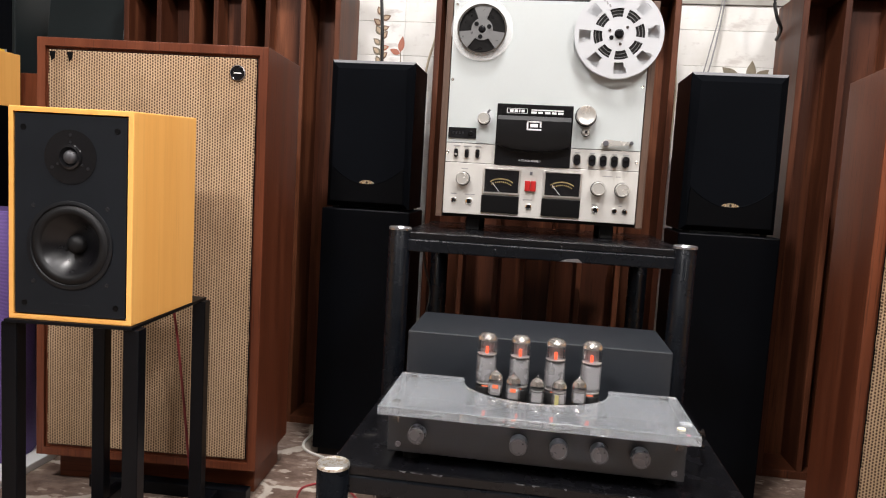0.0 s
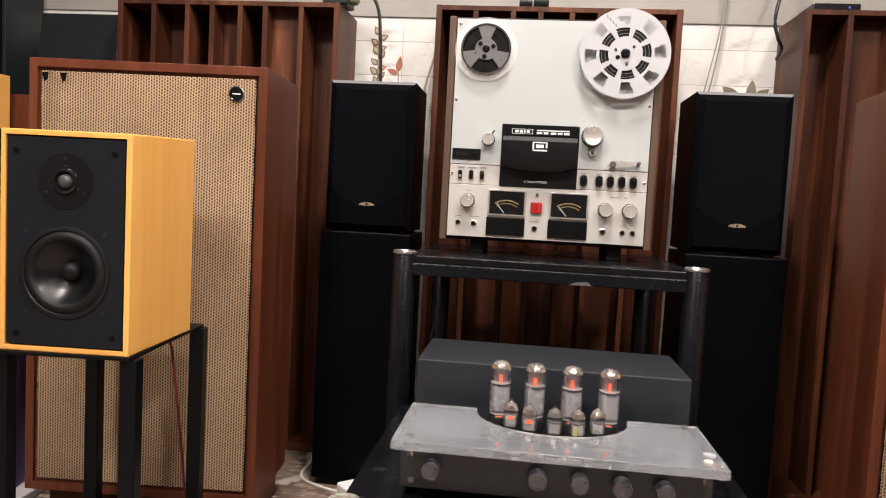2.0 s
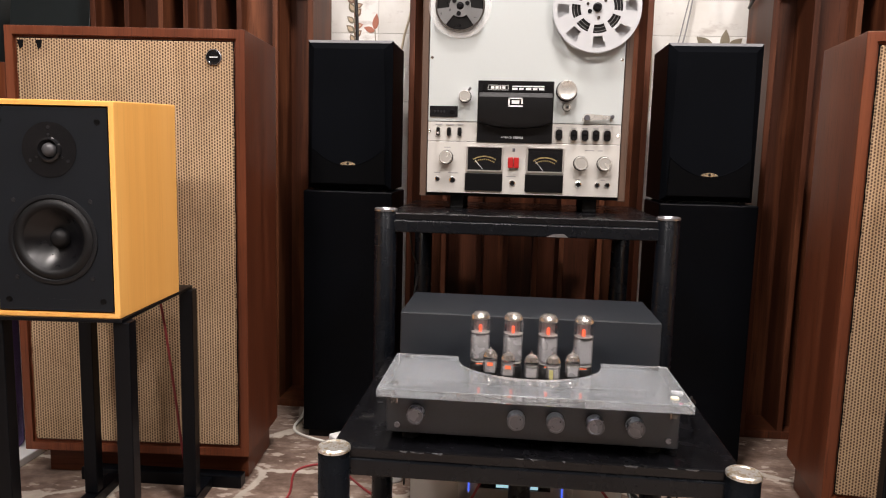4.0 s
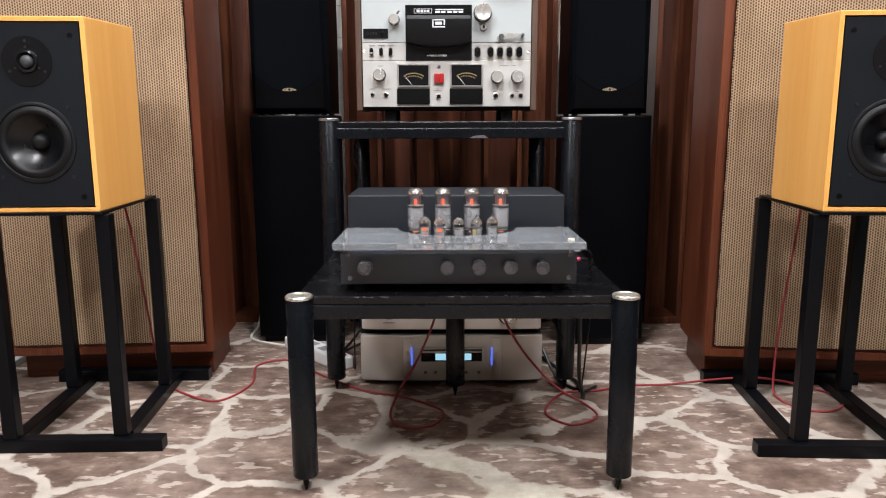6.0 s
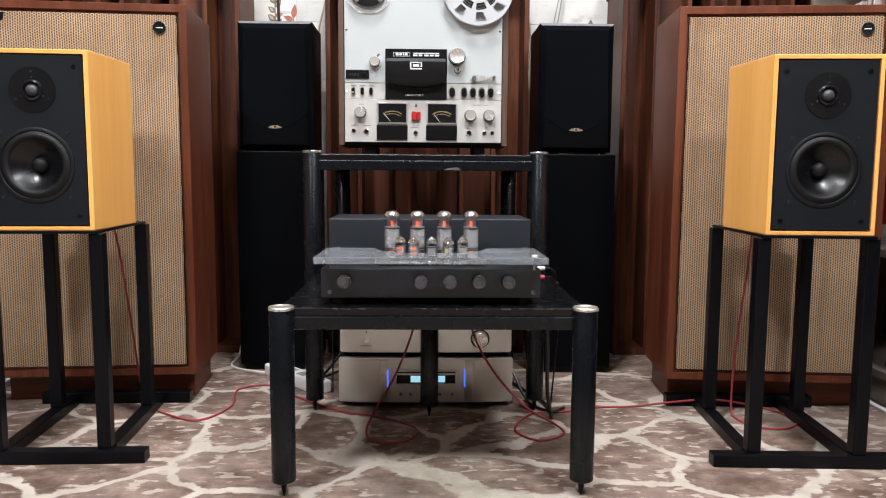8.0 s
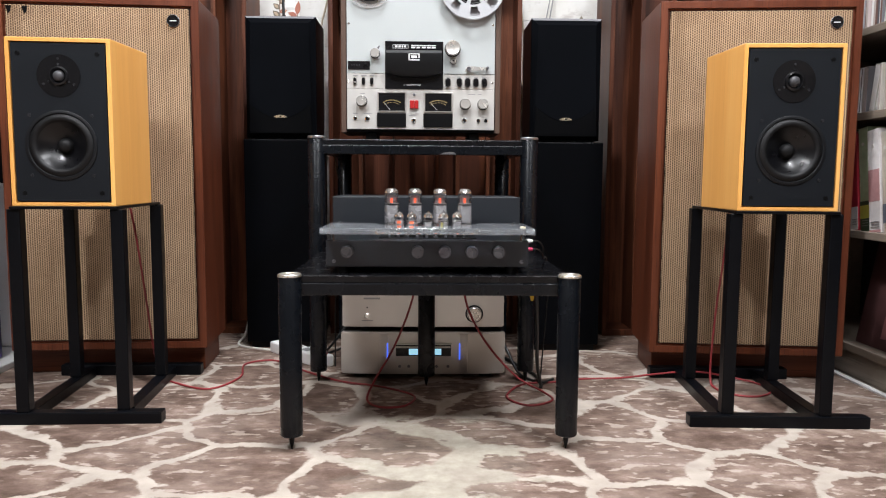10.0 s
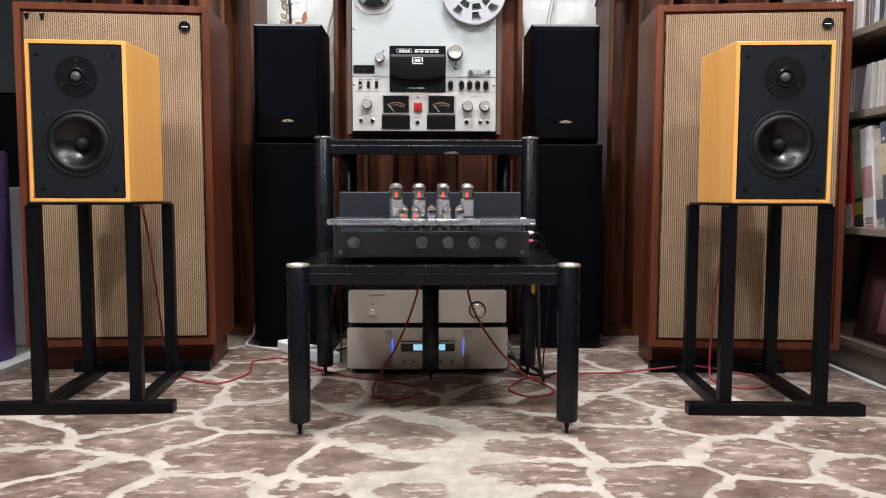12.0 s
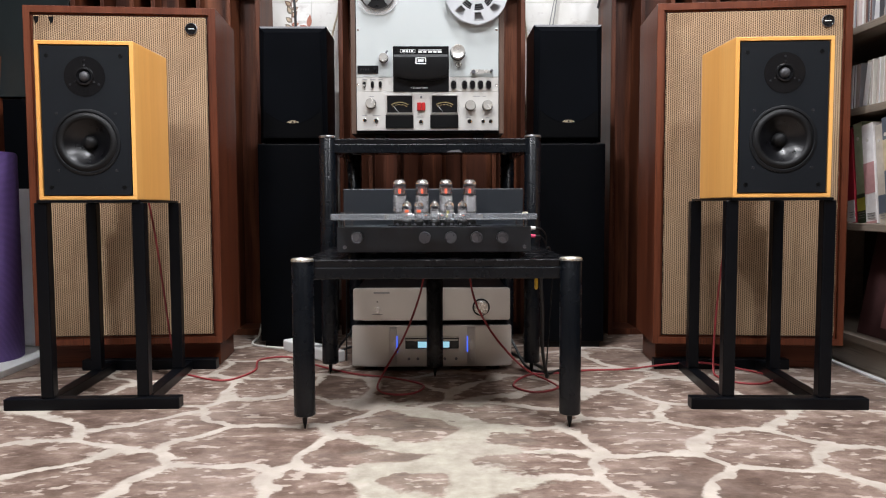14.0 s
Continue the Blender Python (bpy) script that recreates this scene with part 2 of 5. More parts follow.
TAPE = painted("dark_tape", (0.005, 0.0046, 0.0046), 0.3, 0.3, bump=0.0, spec=0.35)
RED = painted("red_button", (0.36, 0.012, 0.012), 0.35, 0.15)
CORDRED = painted("red_cable", (0.27, 0.03, 0.034), 0.5, 0.4, grain=350.0, bump=0.4)
CORDWHITE = painted("white_cable", (0.7, 0.68, 0.62), 0.45, 0.08)
CORDBLACK = painted("black_cable", (0.011, 0.011, 0.011), 0.4, 0.2)
CORDBEIGE = painted("beige_cable", (0.5, 0.42, 0.3), 0.5, 0.1)
WHITEPLASTIC = painted("white_plastic", (0.75, 0.75, 0.74), 0.4, 0.05)
PINK = painted("pink_plug", (0.75, 0.06, 0.16), 0.4, 0.1)
YELLOW = painted("yellow_plug", (0.75, 0.5, 0.04), 0.4, 0.1)
GOLD = painted("gold_badge", (0.78, 0.7, 0.52), 0.28, 0.1, metal=0.9)
PRINT = painted("grey_print", (0.25, 0.25, 0.25), 0.6, 0.1)
PRINTWHITE = painted("white_print", (0.7, 0.7, 0.7), 0.6, 0.05)
WALLPAINT = painted("cream_wall_paint", (0.62, 0.6, 0.56), 0.7, 0.06, bump=0.1)
# unseen walls, dark so that they bounce little fill light
SIDEWALL = painted("dim_unseen_wall", (0.08, 0.066, 0.055), 0.8, 0.15, bump=0.1)
REFLECTBAND = painted("grey_reflection_band", (0.34, 0.325, 0.29), 0.35, 0.12, grain=12.0)
# unseen ceiling, darkened to lower the bounced fill
CEILING = painted("dim_unseen_ceiling", (0.24, 0.235, 0.23), 0.8, 0.04)
SHELFWOOD = wood("grey_oak_shelf", (0.16, 0.13, 0.1), (0.25, 0.21, 0.17), (0.33, 0.28, 0.23), "y", 0.5)
DARKPANEL = painted("dark_green_panel", (0.01, 0.014, 0.015), 0.4, 0.2, spec=0.3)
TUBEBASE = painted("tube_base", (0.01, 0.01, 0.01), 0.3, 0.2)
PLATEGREY = painted("tube_plate", (0.34, 0.335, 0.34), 0.28, 0.1, grain=20.0, metal=0.4, bump=0.0)
MICA = painted("tube_mica", (0.3, 0.29, 0.28), 0.3, 0.1)
GETTER = painted("tube_getter", (0.82, 0.77, 0.73), 0.1, 0.15, metal=0.95, bump=0.0)
LABELYELLOW = painted("yellow_mark", (0.36, 0.33, 0.12), 0.5, 0.3)
ADAPTERGREY = painted("yellowed_plastic", (0.2, 0.19, 0.13), 0.4, 0.2)
# shade deep inside the shelving, put into the back's colour
SHELFSHADE = painted("shaded_shelf_back", (0.022, 0.017, 0.014), 0.7, 0.3)


def glow(name, color, strength):
    m = Mat(name)
    m.set(Base_Color=tuple(0.5 * c for c in color), Emission_Color=color, Emission_Strength=strength)
    return m.m


FILAMENT = glow("tube_glow", (1.0, 0.12, 0.05), 1.0)
HEATER = glow("heater_glow", (1.0, 0.2, 0.08), 0.42)
DISPLAY = glow("display_glow", (0.4, 0.72, 0.85), 0.85)
BLUELED = glow("blue_led", (0.08, 0.16, 1.0), 1.15)
PANELGLOW = glow("lamp_diffuser", (1.0, 0.97, 0.93), 6.0)
METERGLOW = painted("meter_scale", (0.36, 0.26, 0.11), 0.5, 0.2)


def clear(name, color, rough, alpha):
    m = Mat(name)
    m.set(Base_Color=color, Roughness=rough, Transmission_Weight=1.0, IOR=1.48, Alpha=alpha)
    return m.m


GLASS = clear("tube_glass", (0.98, 0.98, 0.99), 0.0, 0.6)
CLEARPLASTIC = clear("clear_standoff", (0.9, 0.9, 0.86), 0.06, 0.7)
CLEARREEL = painted("clear_reel", (0.82, 0.81, 0.8), 0.15, 0.04, bump=0.0)
CLEARREEL.node_tree.nodes["Principled BSDF"].inputs["Alpha"].default_value = 0.16


def acrylic():
    m = Mat("acrylic_sheet")
    v = m.coords()
    scuff = m.ramp(m.noise(v, 6.0, 4, 0.55), [(0.35, (0.82, 0.82, 0.82)), (0.7, (0.9, 0.9, 0.9))])
    smear = m.ramp(m.noise(m.coords((1, 2.5, 1)), 22.0, 6, 0.65), [(0.4, (0.006, 0.006, 0.006)), (0.75, (0.05, 0.05, 0.05))])
    m.set(Base_Color=(0.8, 0.84, 0.88), Roughness=smear, IOR=1.49, Transmission_Weight=scuff)
    return m.m


ACRYLIC = acrylic()
IVORY = painted("ivory_plastic", (0.72, 0.67, 0.52), 0.3, 0.08)


def grille_cloth():
    m = Mat("woven_grille_cloth")
    tc = m.t.nodes.new("ShaderNodeTexCoord")
    sep = m.t.nodes.new("ShaderNodeSeparateXYZ")
    m.link(tc.outputs["Object"], sep.inputs[0])
    wob = m.math("MULTIPLY", m.math("SUBTRACT", m.noise(tc.outputs["Object"], 30.0, 3), 0.5), 0.0034)
    sag = m.math("MULTIPLY", m.math("SUBTRACT", m.noise(tc.outputs["Object"], 12.0, 2), 0.5), 0.006)
    # rows of small open eyes, every second column set half a step lower
    col = m.math("DIVIDE", m.math("ADD", sep.outputs["X"], wob), 0.0057)
    odd = m.math("MULTIPLY", m.math("FLOORED_MODULO", m.math("FLOOR", col), 2.0), 0.5)
    row = m.math("ADD", m.math("DIVIDE", m.math("ADD", sep.outputs["Z"], sag), 0.0066), odd)
    u = m.math("DIVIDE", m.math("SUBTRACT", m.math("FRACT", col), 0.5), 0.37)
    w = m.math("DIVIDE", m.math("SUBTRACT", m.math("FRACT", row), 0.5), 0.47)
    eye = m.math("ADD", m.math("MULTIPLY", u, u), m.math("MULTIPLY", w, w))
    ragged = m.math("MULTIPLY", m.math("SUBTRACT", m.noise(tc.outputs["Object"], 300.0, 2), 0.5), 0.5)
    cords = m.ramp(m.math("ADD", eye, ragged), [(0.3, (0, 0, 0)), (1.1, (1, 1, 1))])
    big = m.noise(tc.outputs["Object"], 3.5, 4, 0.6)
    fine = m.noise(tc.outputs["Object"], 420.0, 2)
    tan = m.ramp(m.math("ADD", m.math("MULTIPLY", big, 0.7), m.math("MULTIPLY", fine, 0.3)), [(0.3, (0.325, 0.215, 0.128)), (0.7, (0.56, 0.4, 0.257))])
    streak = m.ramp(m.noise(m.coords((1, 1, 0.07)), 26.0, 3, 0.6), [(0.52, (0, 0, 0)), (0.72, (1, 1, 1))])
    tan = m.mix(m.math("MULTIPLY", streak, 0.5), tan, (0.26, 0.17, 0.095))
    stain = m.ramp(m.noise(m.coords((1, 1, 0.6)), 7.0, 5, 0.65), [(0.52, (0, 0, 0)), (0.7, (1, 1, 1))])
    tan = m.mix(m.math("MULTIPLY", stain, 0.45), tan, (0.2, 0.12, 0.066))
    col = m.mix(cords, (0.085, 0.05, 0.029), tan)
    m.set(Base_Color=col, Roughness=0.8, Specular_IOR_Level=0.2)
    m.bump(cords, 0.6, 0.0012)
    return m.m


GRILLE = grille_cloth()


def purple_cloth():
    m = Mat("purple_fabric")
    v = m.coords()
    w = m.node("ShaderNodeTexWave", Scale=95.0, Distortion=0.6, Detail=1.0)
    w.bands_direction = "Z"
    m.link(v, w.inputs["Vector"])
    col = m.ramp(m.math("ADD", m.math("MULTIPLY", w.outputs["Fac"], 0.5), m.math("MULTIPLY", m.noise(v, 6.0), 0.5)), [(0.2, (0.07, 0.04, 0.15)), (0.8, (0.15, 0.085, 0.29))])
    m.set(Base_Color=col, Roughness=0.75)
    m.bump(w.outputs["Fac"], 0.4, 0.001)
    return m.m


PURPLE = purple_cloth()


CELLS = [(-0.6, 1.06), (-0.36, 0.94), (-0.59, 0.81), (-0.84, 1.04), (-0.75, 0.92), (-0.43, 1.43), (-0.35, 1.21), (-0.96, 1.46),
         (-0.62, 1.39), (-0.2, 1.38), (-0.03, 1.04), (-0.11, 0.89), (-0.16, 0.77), (-0.07, 0.78), (0.41, 1.01), (0.42, 1.24),
         (0.66, 0.9), (0.4, 0.8), (0.66, 1.14), (0.85, 1.03), (0.61, 0.73), (0.18, 1.15), (0.17, 1.4), (0.28, 1.28),
         (0.62, 1.35), (0.21, 0.97), (0.2, 0.85), (0.81, 0.83), (0.85, 1.41), (1.04, 1.35), (0.44, 1.5), (0.58, 1.73),
         (1.17, 1.5), (-0.4, 0.75), (0.42, 1.69), (-0.51, 1.84), (0.06, 1.46), (-0.09, 1.38), (-0.7, 1.17), (0.22, 0.73)]
_rng = random.Random(11)
for gy in range(1, 10):
    for gx in range(-4, 4):
        c = (gx * 0.29 + 0.145 * (gy % 2) + _rng.uniform(-0.06, 0.06), 0.1 + gy * 0.215 + _rng.uniform(-0.05, 0.05))
        if min(math.hypot(c[0] - p[0], 1.25 * (c[1] - p[1])) for p in CELLS) > 0.21:
            CELLS.append(c)


def carpet():
    """A net of cream lines between brown cells that lie round the given centres."""
    m = Mat("patterned_carpet")
    v = m.coords()
    warp = m.t.nodes.new("ShaderNodeTexNoise")
    warp.inputs["Scale"].default_value, warp.inputs["Detail"].default_value = 6.5, 4.0
    m.link(v, warp.inputs["Vector"])
    push = m.t.nodes.new("ShaderNodeVectorMath")
    push.operation = "MULTIPLY_ADD"
    push.inputs[1].default_value, push.inputs[2].default_value = (0.15, 0.13, 0), (-0.075, -0.065, 0)
    m.link(warp.outputs["Color"], push.inputs[0])
    at = m.t.nodes.new("ShaderNodeVectorMath")
    at.operation = "ADD"
    m.link(v, at.inputs[0])
    m.link(push.outputs[0], at.inputs[1])
    flat = m.t.nodes.new("ShaderNodeVectorMath")
    flat.operation = "MULTIPLY"
    flat.inputs[1].default_value = (1, 1.25, 0)
    m.link(at.outputs[0], flat.inputs[0])
    first = second = None
    for x, y in CELLS:
        y -= 0.025
        d = m.t.nodes.new("ShaderNodeVectorMath")
        d.operation = "DISTANCE"
        m.link(flat.outputs[0], d.inputs[0])
        d.inputs[1].default_value = (x, 1.25 * y, 0)
        d = d.outputs["Value"]
        if first is None:
            first, second = d, 5.0
        else:
            second = m.math("MINIMUM", second, m.math("MAXIMUM", first, d))
            first = m.math("MINIMUM", first, d)
    rag = m.math("MULTIPLY", m.math("SUBTRACT", m.noise(v, 26.0, 6, 0.7), 0.5), 0.075)
    # the same net goes on over the rest of the room
    rest = m.t.nodes.new("ShaderNodeTexVoronoi")
    rest.feature = "DISTANCE_TO_EDGE"
    rest.inputs["Scale"].default_value, rest.inputs["Randomness"].default_value = 2.9, 0.7
    m.link(flat.outputs[0], rest.inputs["Vector"])
    spot = m.t.nodes.new("ShaderNodeSeparateXYZ")
    m.link(v, spot.inputs[0])
    inner = m.math("MULTIPLY", m.math("GREATER_THAN", spot.outputs["Y"], 0.42), m.math("LESS_THAN", m.math("ABSOLUTE", spot.outputs["X"]), 1.3))
    gap = m.math("ADD", m.math("MULTIPLY", inner, m.math("SUBTRACT", second, first)), m.math("MULTIPLY", m.math("SUBTRACT", 1.0, inner), m.math("MULTIPLY", rest.outputs["Distance"], 0.62)))
    edge = m.math("ADD", gap, rag)
    cell = m.ramp(edge, [(0.021, (0, 0, 0)), (0.032, (1, 1, 1))])
    # a worn cream field in the middle of the room
    mid = m.t.nodes.new("ShaderNodeVectorMath")
    mid.operation = "DISTANCE"
    bend = m.t.nodes.new("ShaderNodeVectorMath")
    bend.operation = "MULTIPLY"
    bend.inputs[1].default_value = (1, 0.55, 0)
    m.link(at.outputs[0], bend.inputs[0])
    m.link(bend.outputs[0], mid.inputs[0])
    mid.inputs[1].default_value = (0.02, 0.49, 0)
    blot = m.math("MULTIPLY", m.math("SUBTRACT", m.noise(m.coords((1, 1.6, 1)), 9.0, 5, 0.6), 0.5), 0.34)
    field = m.ramp(m.math("ADD", mid.outputs["Value"], blot), [(0.155, (0, 0, 0)), (0.185, (1, 1, 1))])
    streaks = m.noise(m.coords((1, 1.5, 1)), 15.0, 7, 0.66)
    broad = m.noise(v, 5.0, 3, 0.5, 0.4)
    brown = m.ramp(m.math("ADD", m.math("MULTIPLY", streaks, 0.6), m.math("MULTIPLY", broad, 0.4)), [(0.36, (0.085, 0.053, 0.039)), (0.45, (0.145, 0.095, 0.073)), (0.53, (0.215, 0.149, 0.118)), (0.6, (0.31, 0.228, 0.186)), (0.69, (0.46, 0.365, 0.305))])
    fleck = m.ramp(m.noise(m.coords((1, 1.9, 1)), 24.0, 3, 0.5), [(0.56, (0, 0, 0)), (0.62, (1, 1, 1))])
    patch = m.ramp(m.noise(v, 5.0, 2), [(0.4, (0, 0, 0)), (0.5, (1, 1, 1))])
    brown = m.mix(m.math("MULTIPLY", m.math("MULTIPLY", fleck, patch), 0.9), brown, (0.5, 0.415, 0.35))
    cream = m.ramp(m.noise(v, 14.0, 6, 0.6), [(0.3, (0.4, 0.345, 0.29)), (0.7, (0.6, 0.53, 0.455))])
    pile = m.noise(v, 700.0, 2)
    faded = m.ramp(m.noise(v, 24.0, 6, 0.65), [(0.3, (0.33, 0.292, 0.23)), (0.7, (0.52, 0.475, 0.395))])
    isle = m.ramp(edge, [(0.06, (0, 0, 0)), (0.075, (1, 1, 1))])
    faded = m.mix(m.math("MULTIPLY", isle, 0.85), faded, brown)
    col = m.mix(field, faded, m.mix(cell, cream, brown))
    worn = m.ramp(m.noise(v, 3.2, 5, 0.6), [(0.5, (0, 0, 0)), (0.68, (1, 1, 1))])
    col = m.mix(m.math("MULTIPLY", worn, 0.35), col, (0.36, 0.29, 0.25))
    col = m.mix(m.math("MULTIPLY", pile, 0.25), col, (0.12, 0.1, 0.085))
    m.set(Base_Color=col, Roughness=0.95, Specular_IOR_Level=0.1)
    m.bump(pile, 0.5, 0.003)
    return m.m


CARPET = carpet()


def tiles():
    m = Mat("floral_wall_tile")
    v = m.coords()
    cloud = m.ramp(m.noise(v, 4.0, 5, 0.6, 0.5), [(0.35, (0.7, 0.68, 0.63)), (0.6, (0.82, 0.81, 0.78))])
    smudge = m.ramp(m.noise(m.coords((1, 1, 2.2)), 9.0, 5, 0.65), [(0.56, (0, 0, 0)), (0.68, (1, 1, 1))])
    col = m.mix(m.math("MULTIPLY", smudge, 0.6), cloud, (0.44, 0.39, 0.36))
    m.set(Base_Color=col, Roughness=0.22)
    return m.m


TILE = tiles()
LEAFBROWN = painted("leaf_brown_glaze", (0.2, 0.12, 0.08), 0.3, 0.4, grain=90.0)
LEAFGREY = painted("leaf_grey_glaze", (0.2, 0.17, 0.12), 0.3, 0.35, grain=90.0)
LEAFPALE = painted("leaf_pale_glaze", (0.5, 0.38, 0.26), 0.3, 0.3, grain=90.0)
LEAFRED = painted("leaf_red_glaze", (0.38, 0.14, 0.09), 0.3, 0.3, grain=90.0)

# ---------------------------------------------------------------- the room
WALL_Y = 2.34
LEFT_X, RIGHT_X, BACK_Y, TOP_Z = -2.1, 1.58, -3.0, 2.7
tagged(part("floor", box(LEFT_X, RIGHT_X, BACK_Y, WALL_Y + 0.1, -0.06, 0.0), CARPET), "grey-brown carpet with cream giraffe-like network pattern", "carpet", kind="structure")
wall_north = tagged(part("wall_north", box(LEFT_X - 0.1, RIGHT_X + 0.1, WALL_Y + 0.008, WALL_Y + 0.11, 0, TOP_Z), WALLPAINT), "white wall clad in floral ceramic tiles", "wall", kind="structure")
# unseen enclosure, added to close the room and hold back fill light
tagged(part("wall_west", box(LEFT_X - 0.1, LEFT_X, BACK_Y, WALL_Y, 0, TOP_Z), SIDEWALL), "unseen brown-grey side wall, kept dark to cut bounce", "wall", kind="structure")
tagged(part("wall_east", box(RIGHT_X, RIGHT_X + 0.1, BACK_Y, WALL_Y, 0, TOP_Z), SIDEWALL), "unseen brown-grey wall behind the shelving, kept dark", "wall", kind="structure")
tagged(part("wall_south", box(LEFT_X - 0.1, RIGHT_X + 0.1, BACK_Y - 0.1, BACK_Y, 0, TOP_Z), SIDEWALL), "unseen brown-grey wall at the far end, kept dark", "wall", kind="structure")
tagged(part("ceiling", box(LEFT_X - 0.1, RIGHT_X + 0.1, BACK_Y - 0.1, WALL_Y + 0.11, TOP_Z, TOP_Z + 0.1), CEILING), "unseen grey ceiling with square light panels, kept dark", "ceiling", kind="structure")
for lx, ly, watts in LAMPS:
    light = thing("ceiling_light", "square white ceiling light panel", "ceiling light", "ceiling lights", pose(lx, ly, TOP_Z))
    part("frame", recessed(-0.19, 0.19, -0.012, 0.012, -0.19, 0.19, 0.02, 0.004), WHITEPLASTIC, light).matrix_basis = pose(0, 0, -0.014, 90)
    part("diffuser", box(-0.165, 0.165, -0.165, 0.165, -0.03, -0.024), PANELGLOW, light)

# ---------------------------------------------------------------- back wall: tiles, decor, reflection band
tile_mesh = None
for row in range(12):
    for col in range(9):
        x0, z0 = -2.08 + col * 0.406, 0.105 + row * 0.1035
        if z0 > 1.29:
            continue
        if tile_mesh is None:
            t = part("tile", box(0, 0.4054, 0, 0.008, 0, 0.1028, 0.0008, 1), TILE, wall_north)
            tile_mesh = t.data
        else:
            t = new("tile", tile_mesh)
            t.parent = wall_north
        t.matrix_basis = pose(x0, WALL_Y, z0)
# added board whose grey-beige colour stands in for a reflection on the wall
tagged(part("reflection_band", box(LEFT_X, RIGHT_X, WALL_Y - 0.006, WALL_Y + 0.006, 1.316, 1.75, 0.002), REFLECTBAND), "grey-beige band above the tiles, added for a reflection", "wall panel", kind="structure")
tagged(part("skirting", box(LEFT_X, RIGHT_X, WALL_Y - 0.012, WALL_Y + 0.008, 0.0, 0.1, 0.003), WALNUT_X), "dark wooden skirting board", "skirting", kind="structure")


def leaf(cx, cz, length, width, turn, y):
    pts = []
    n = 8
    for k in range(n):
        s = k / (n - 1)
        pts.append((s * length, width * math.sin(math.pi * s ** 0.8) * 0.5))
    for k in range(n - 2, 0, -1):
        s = k / (n - 1)
        pts.append((s * length, -width * math.sin(math.pi * s ** 0.8) * 0.5))
    a = radians(turn)
    return plate([(cx + x * math.cos(a) - z * math.sin(a), cz + x * math.sin(a) + z * math.cos(a)) for x, z in pts], y - 0.001, y)


spray = thing("leaf_decor", "brown leafy sprig glazed on the wall tiles", "tile decor", kind="")
stem = plate([(-0.531, 1.06), (-0.527, 1.06), (-0.531, 1.27), (-0.534, 1.27)], WALL_Y - 0.0012, WALL_Y - 0.0004)
part("stem", stem, LEAFBROWN, spray)
lrng = random.Random(8)
for k in range(7):
    z = 1.068 + k * 0.03
    for side in (0, 1):
        size = lrng.uniform(0.026, 0.036)
        turn = lrng.uniform(15, 70) if side == 0 else lrng.uniform(115, 170)
        glaze = lrng.choice((LEAFBROWN, LEAFBROWN, LEAFRED, LEAFGREY))
        blade = part("leaf", leaf(-0.531, z + 0.012 * side, size, size * 0.62, turn, WALL_Y - 0.0006), glaze, spray)
        part("leaf_middle", leaf(-0.531 + 0.22 * size * math.cos(radians(turn)), z + 0.012 * side + 0.22 * size * math.sin(radians(turn)), size * 0.6, size * 0.3, turn, WALL_Y - 0.0018), LEAFPALE, blade)
sprig = thing("leaf_decor", "small red-leaved sprig glazed on the wall tiles", "tile decor")
part("stem", plate([(-0.462, 1.04), (-0.459, 1.04), (-0.466, 1.16), (-0.469, 1.16)], WALL_Y - 0.0012, WALL_Y - 0.0004), LEAFGREY, sprig)
for cx, cz, l, w, a in ((-0.468, 1.15, 0.05, 0.02, 82), (-0.468, 1.145, 0.036, 0.018, 160), (-0.462, 1.1, 0.042, 0.022, 20), (-0.463, 1.1, 0.03, 0.016, 150)):
    part("leaf", leaf(cx, cz, l, w, a, WALL_Y - 0.0006), LEAFRED, sprig)
rose = thing("leaf_decor", "grey-green leaf cluster glazed on the wall tiles", "tile decor")
for cx, cz, l, w, a in ((0.553, 1.085, 0.065, 0.034, 140), (0.585, 1.09, 0.058, 0.028, 88), (0.597, 1.088, 0.052, 0.03, 42), (0.56, 1.082, 0.045, 0.024, 172), (0.61, 1.08, 0.045, 0.024, 10)):
    part("leaf", leaf(cx, cz + 0.012, l, w, a, WALL_Y - 0.0006), LEAFGREY, rose)

# ---------------------------------------------------------------- slotted diffusers
FINS = (0.103, 0.206, 0.281, 0.366, 0.44, 0.546)
WELLS = (0.19, 0.1, 0.19, 0.07, 0.19, 0.05, 0.13)


def diffuser(place, mirrored, label):
    d = thing("wood_diffuser", label, "diffuser", "slotted wooden diffusers", place)
    w, h, deep, t = 0.665, 1.302, 0.205, 0.016
    part("side_panel", box(0, t, 0, deep, 0, h, 0.0012), DIFFUSER, d)
    part("side_panel", box(w - t, w, 0, deep, 0, h, 0.0012), DIFFUSER, d)
    part("top_panel", box(t, w - t, 0.0015, deep, h - 0.014, h - 0.0005, 0.001), DIFFUSER, d)
    part("base_panel", box(t, w - t, 0.0015, deep, 0.0, 0.022, 0.001), DIFFUSER, d)
    part("back_panel", box(t, w - t, deep - 0.008, deep, 0.022, h - 0.014), DIFFUSER, d)
    xs = [t - 0.0145] + list(FINS) + [w - t]
    if mirrored:
        xs = [t - 0.0145] + [w - x - 0.0145 for x in reversed(FINS)] + [w - t]
    for x in xs[1:-1]:
        part("fin", box(x, x + 0.0145, 0.002, deep - 0.008, 0.022, h - 0.014, 0.0008), DIFFUSER, d)
    wells = WELLS[::-1] if mirrored else WELLS
    for k, depth in enumerate(wells):
        if depth < 0.18:
            part("well_back", box(xs[k] + 0.0145, xs[k + 1], depth, depth + 0.008, 0.022, h - 0.014), DIFFUSER, d)
    return d


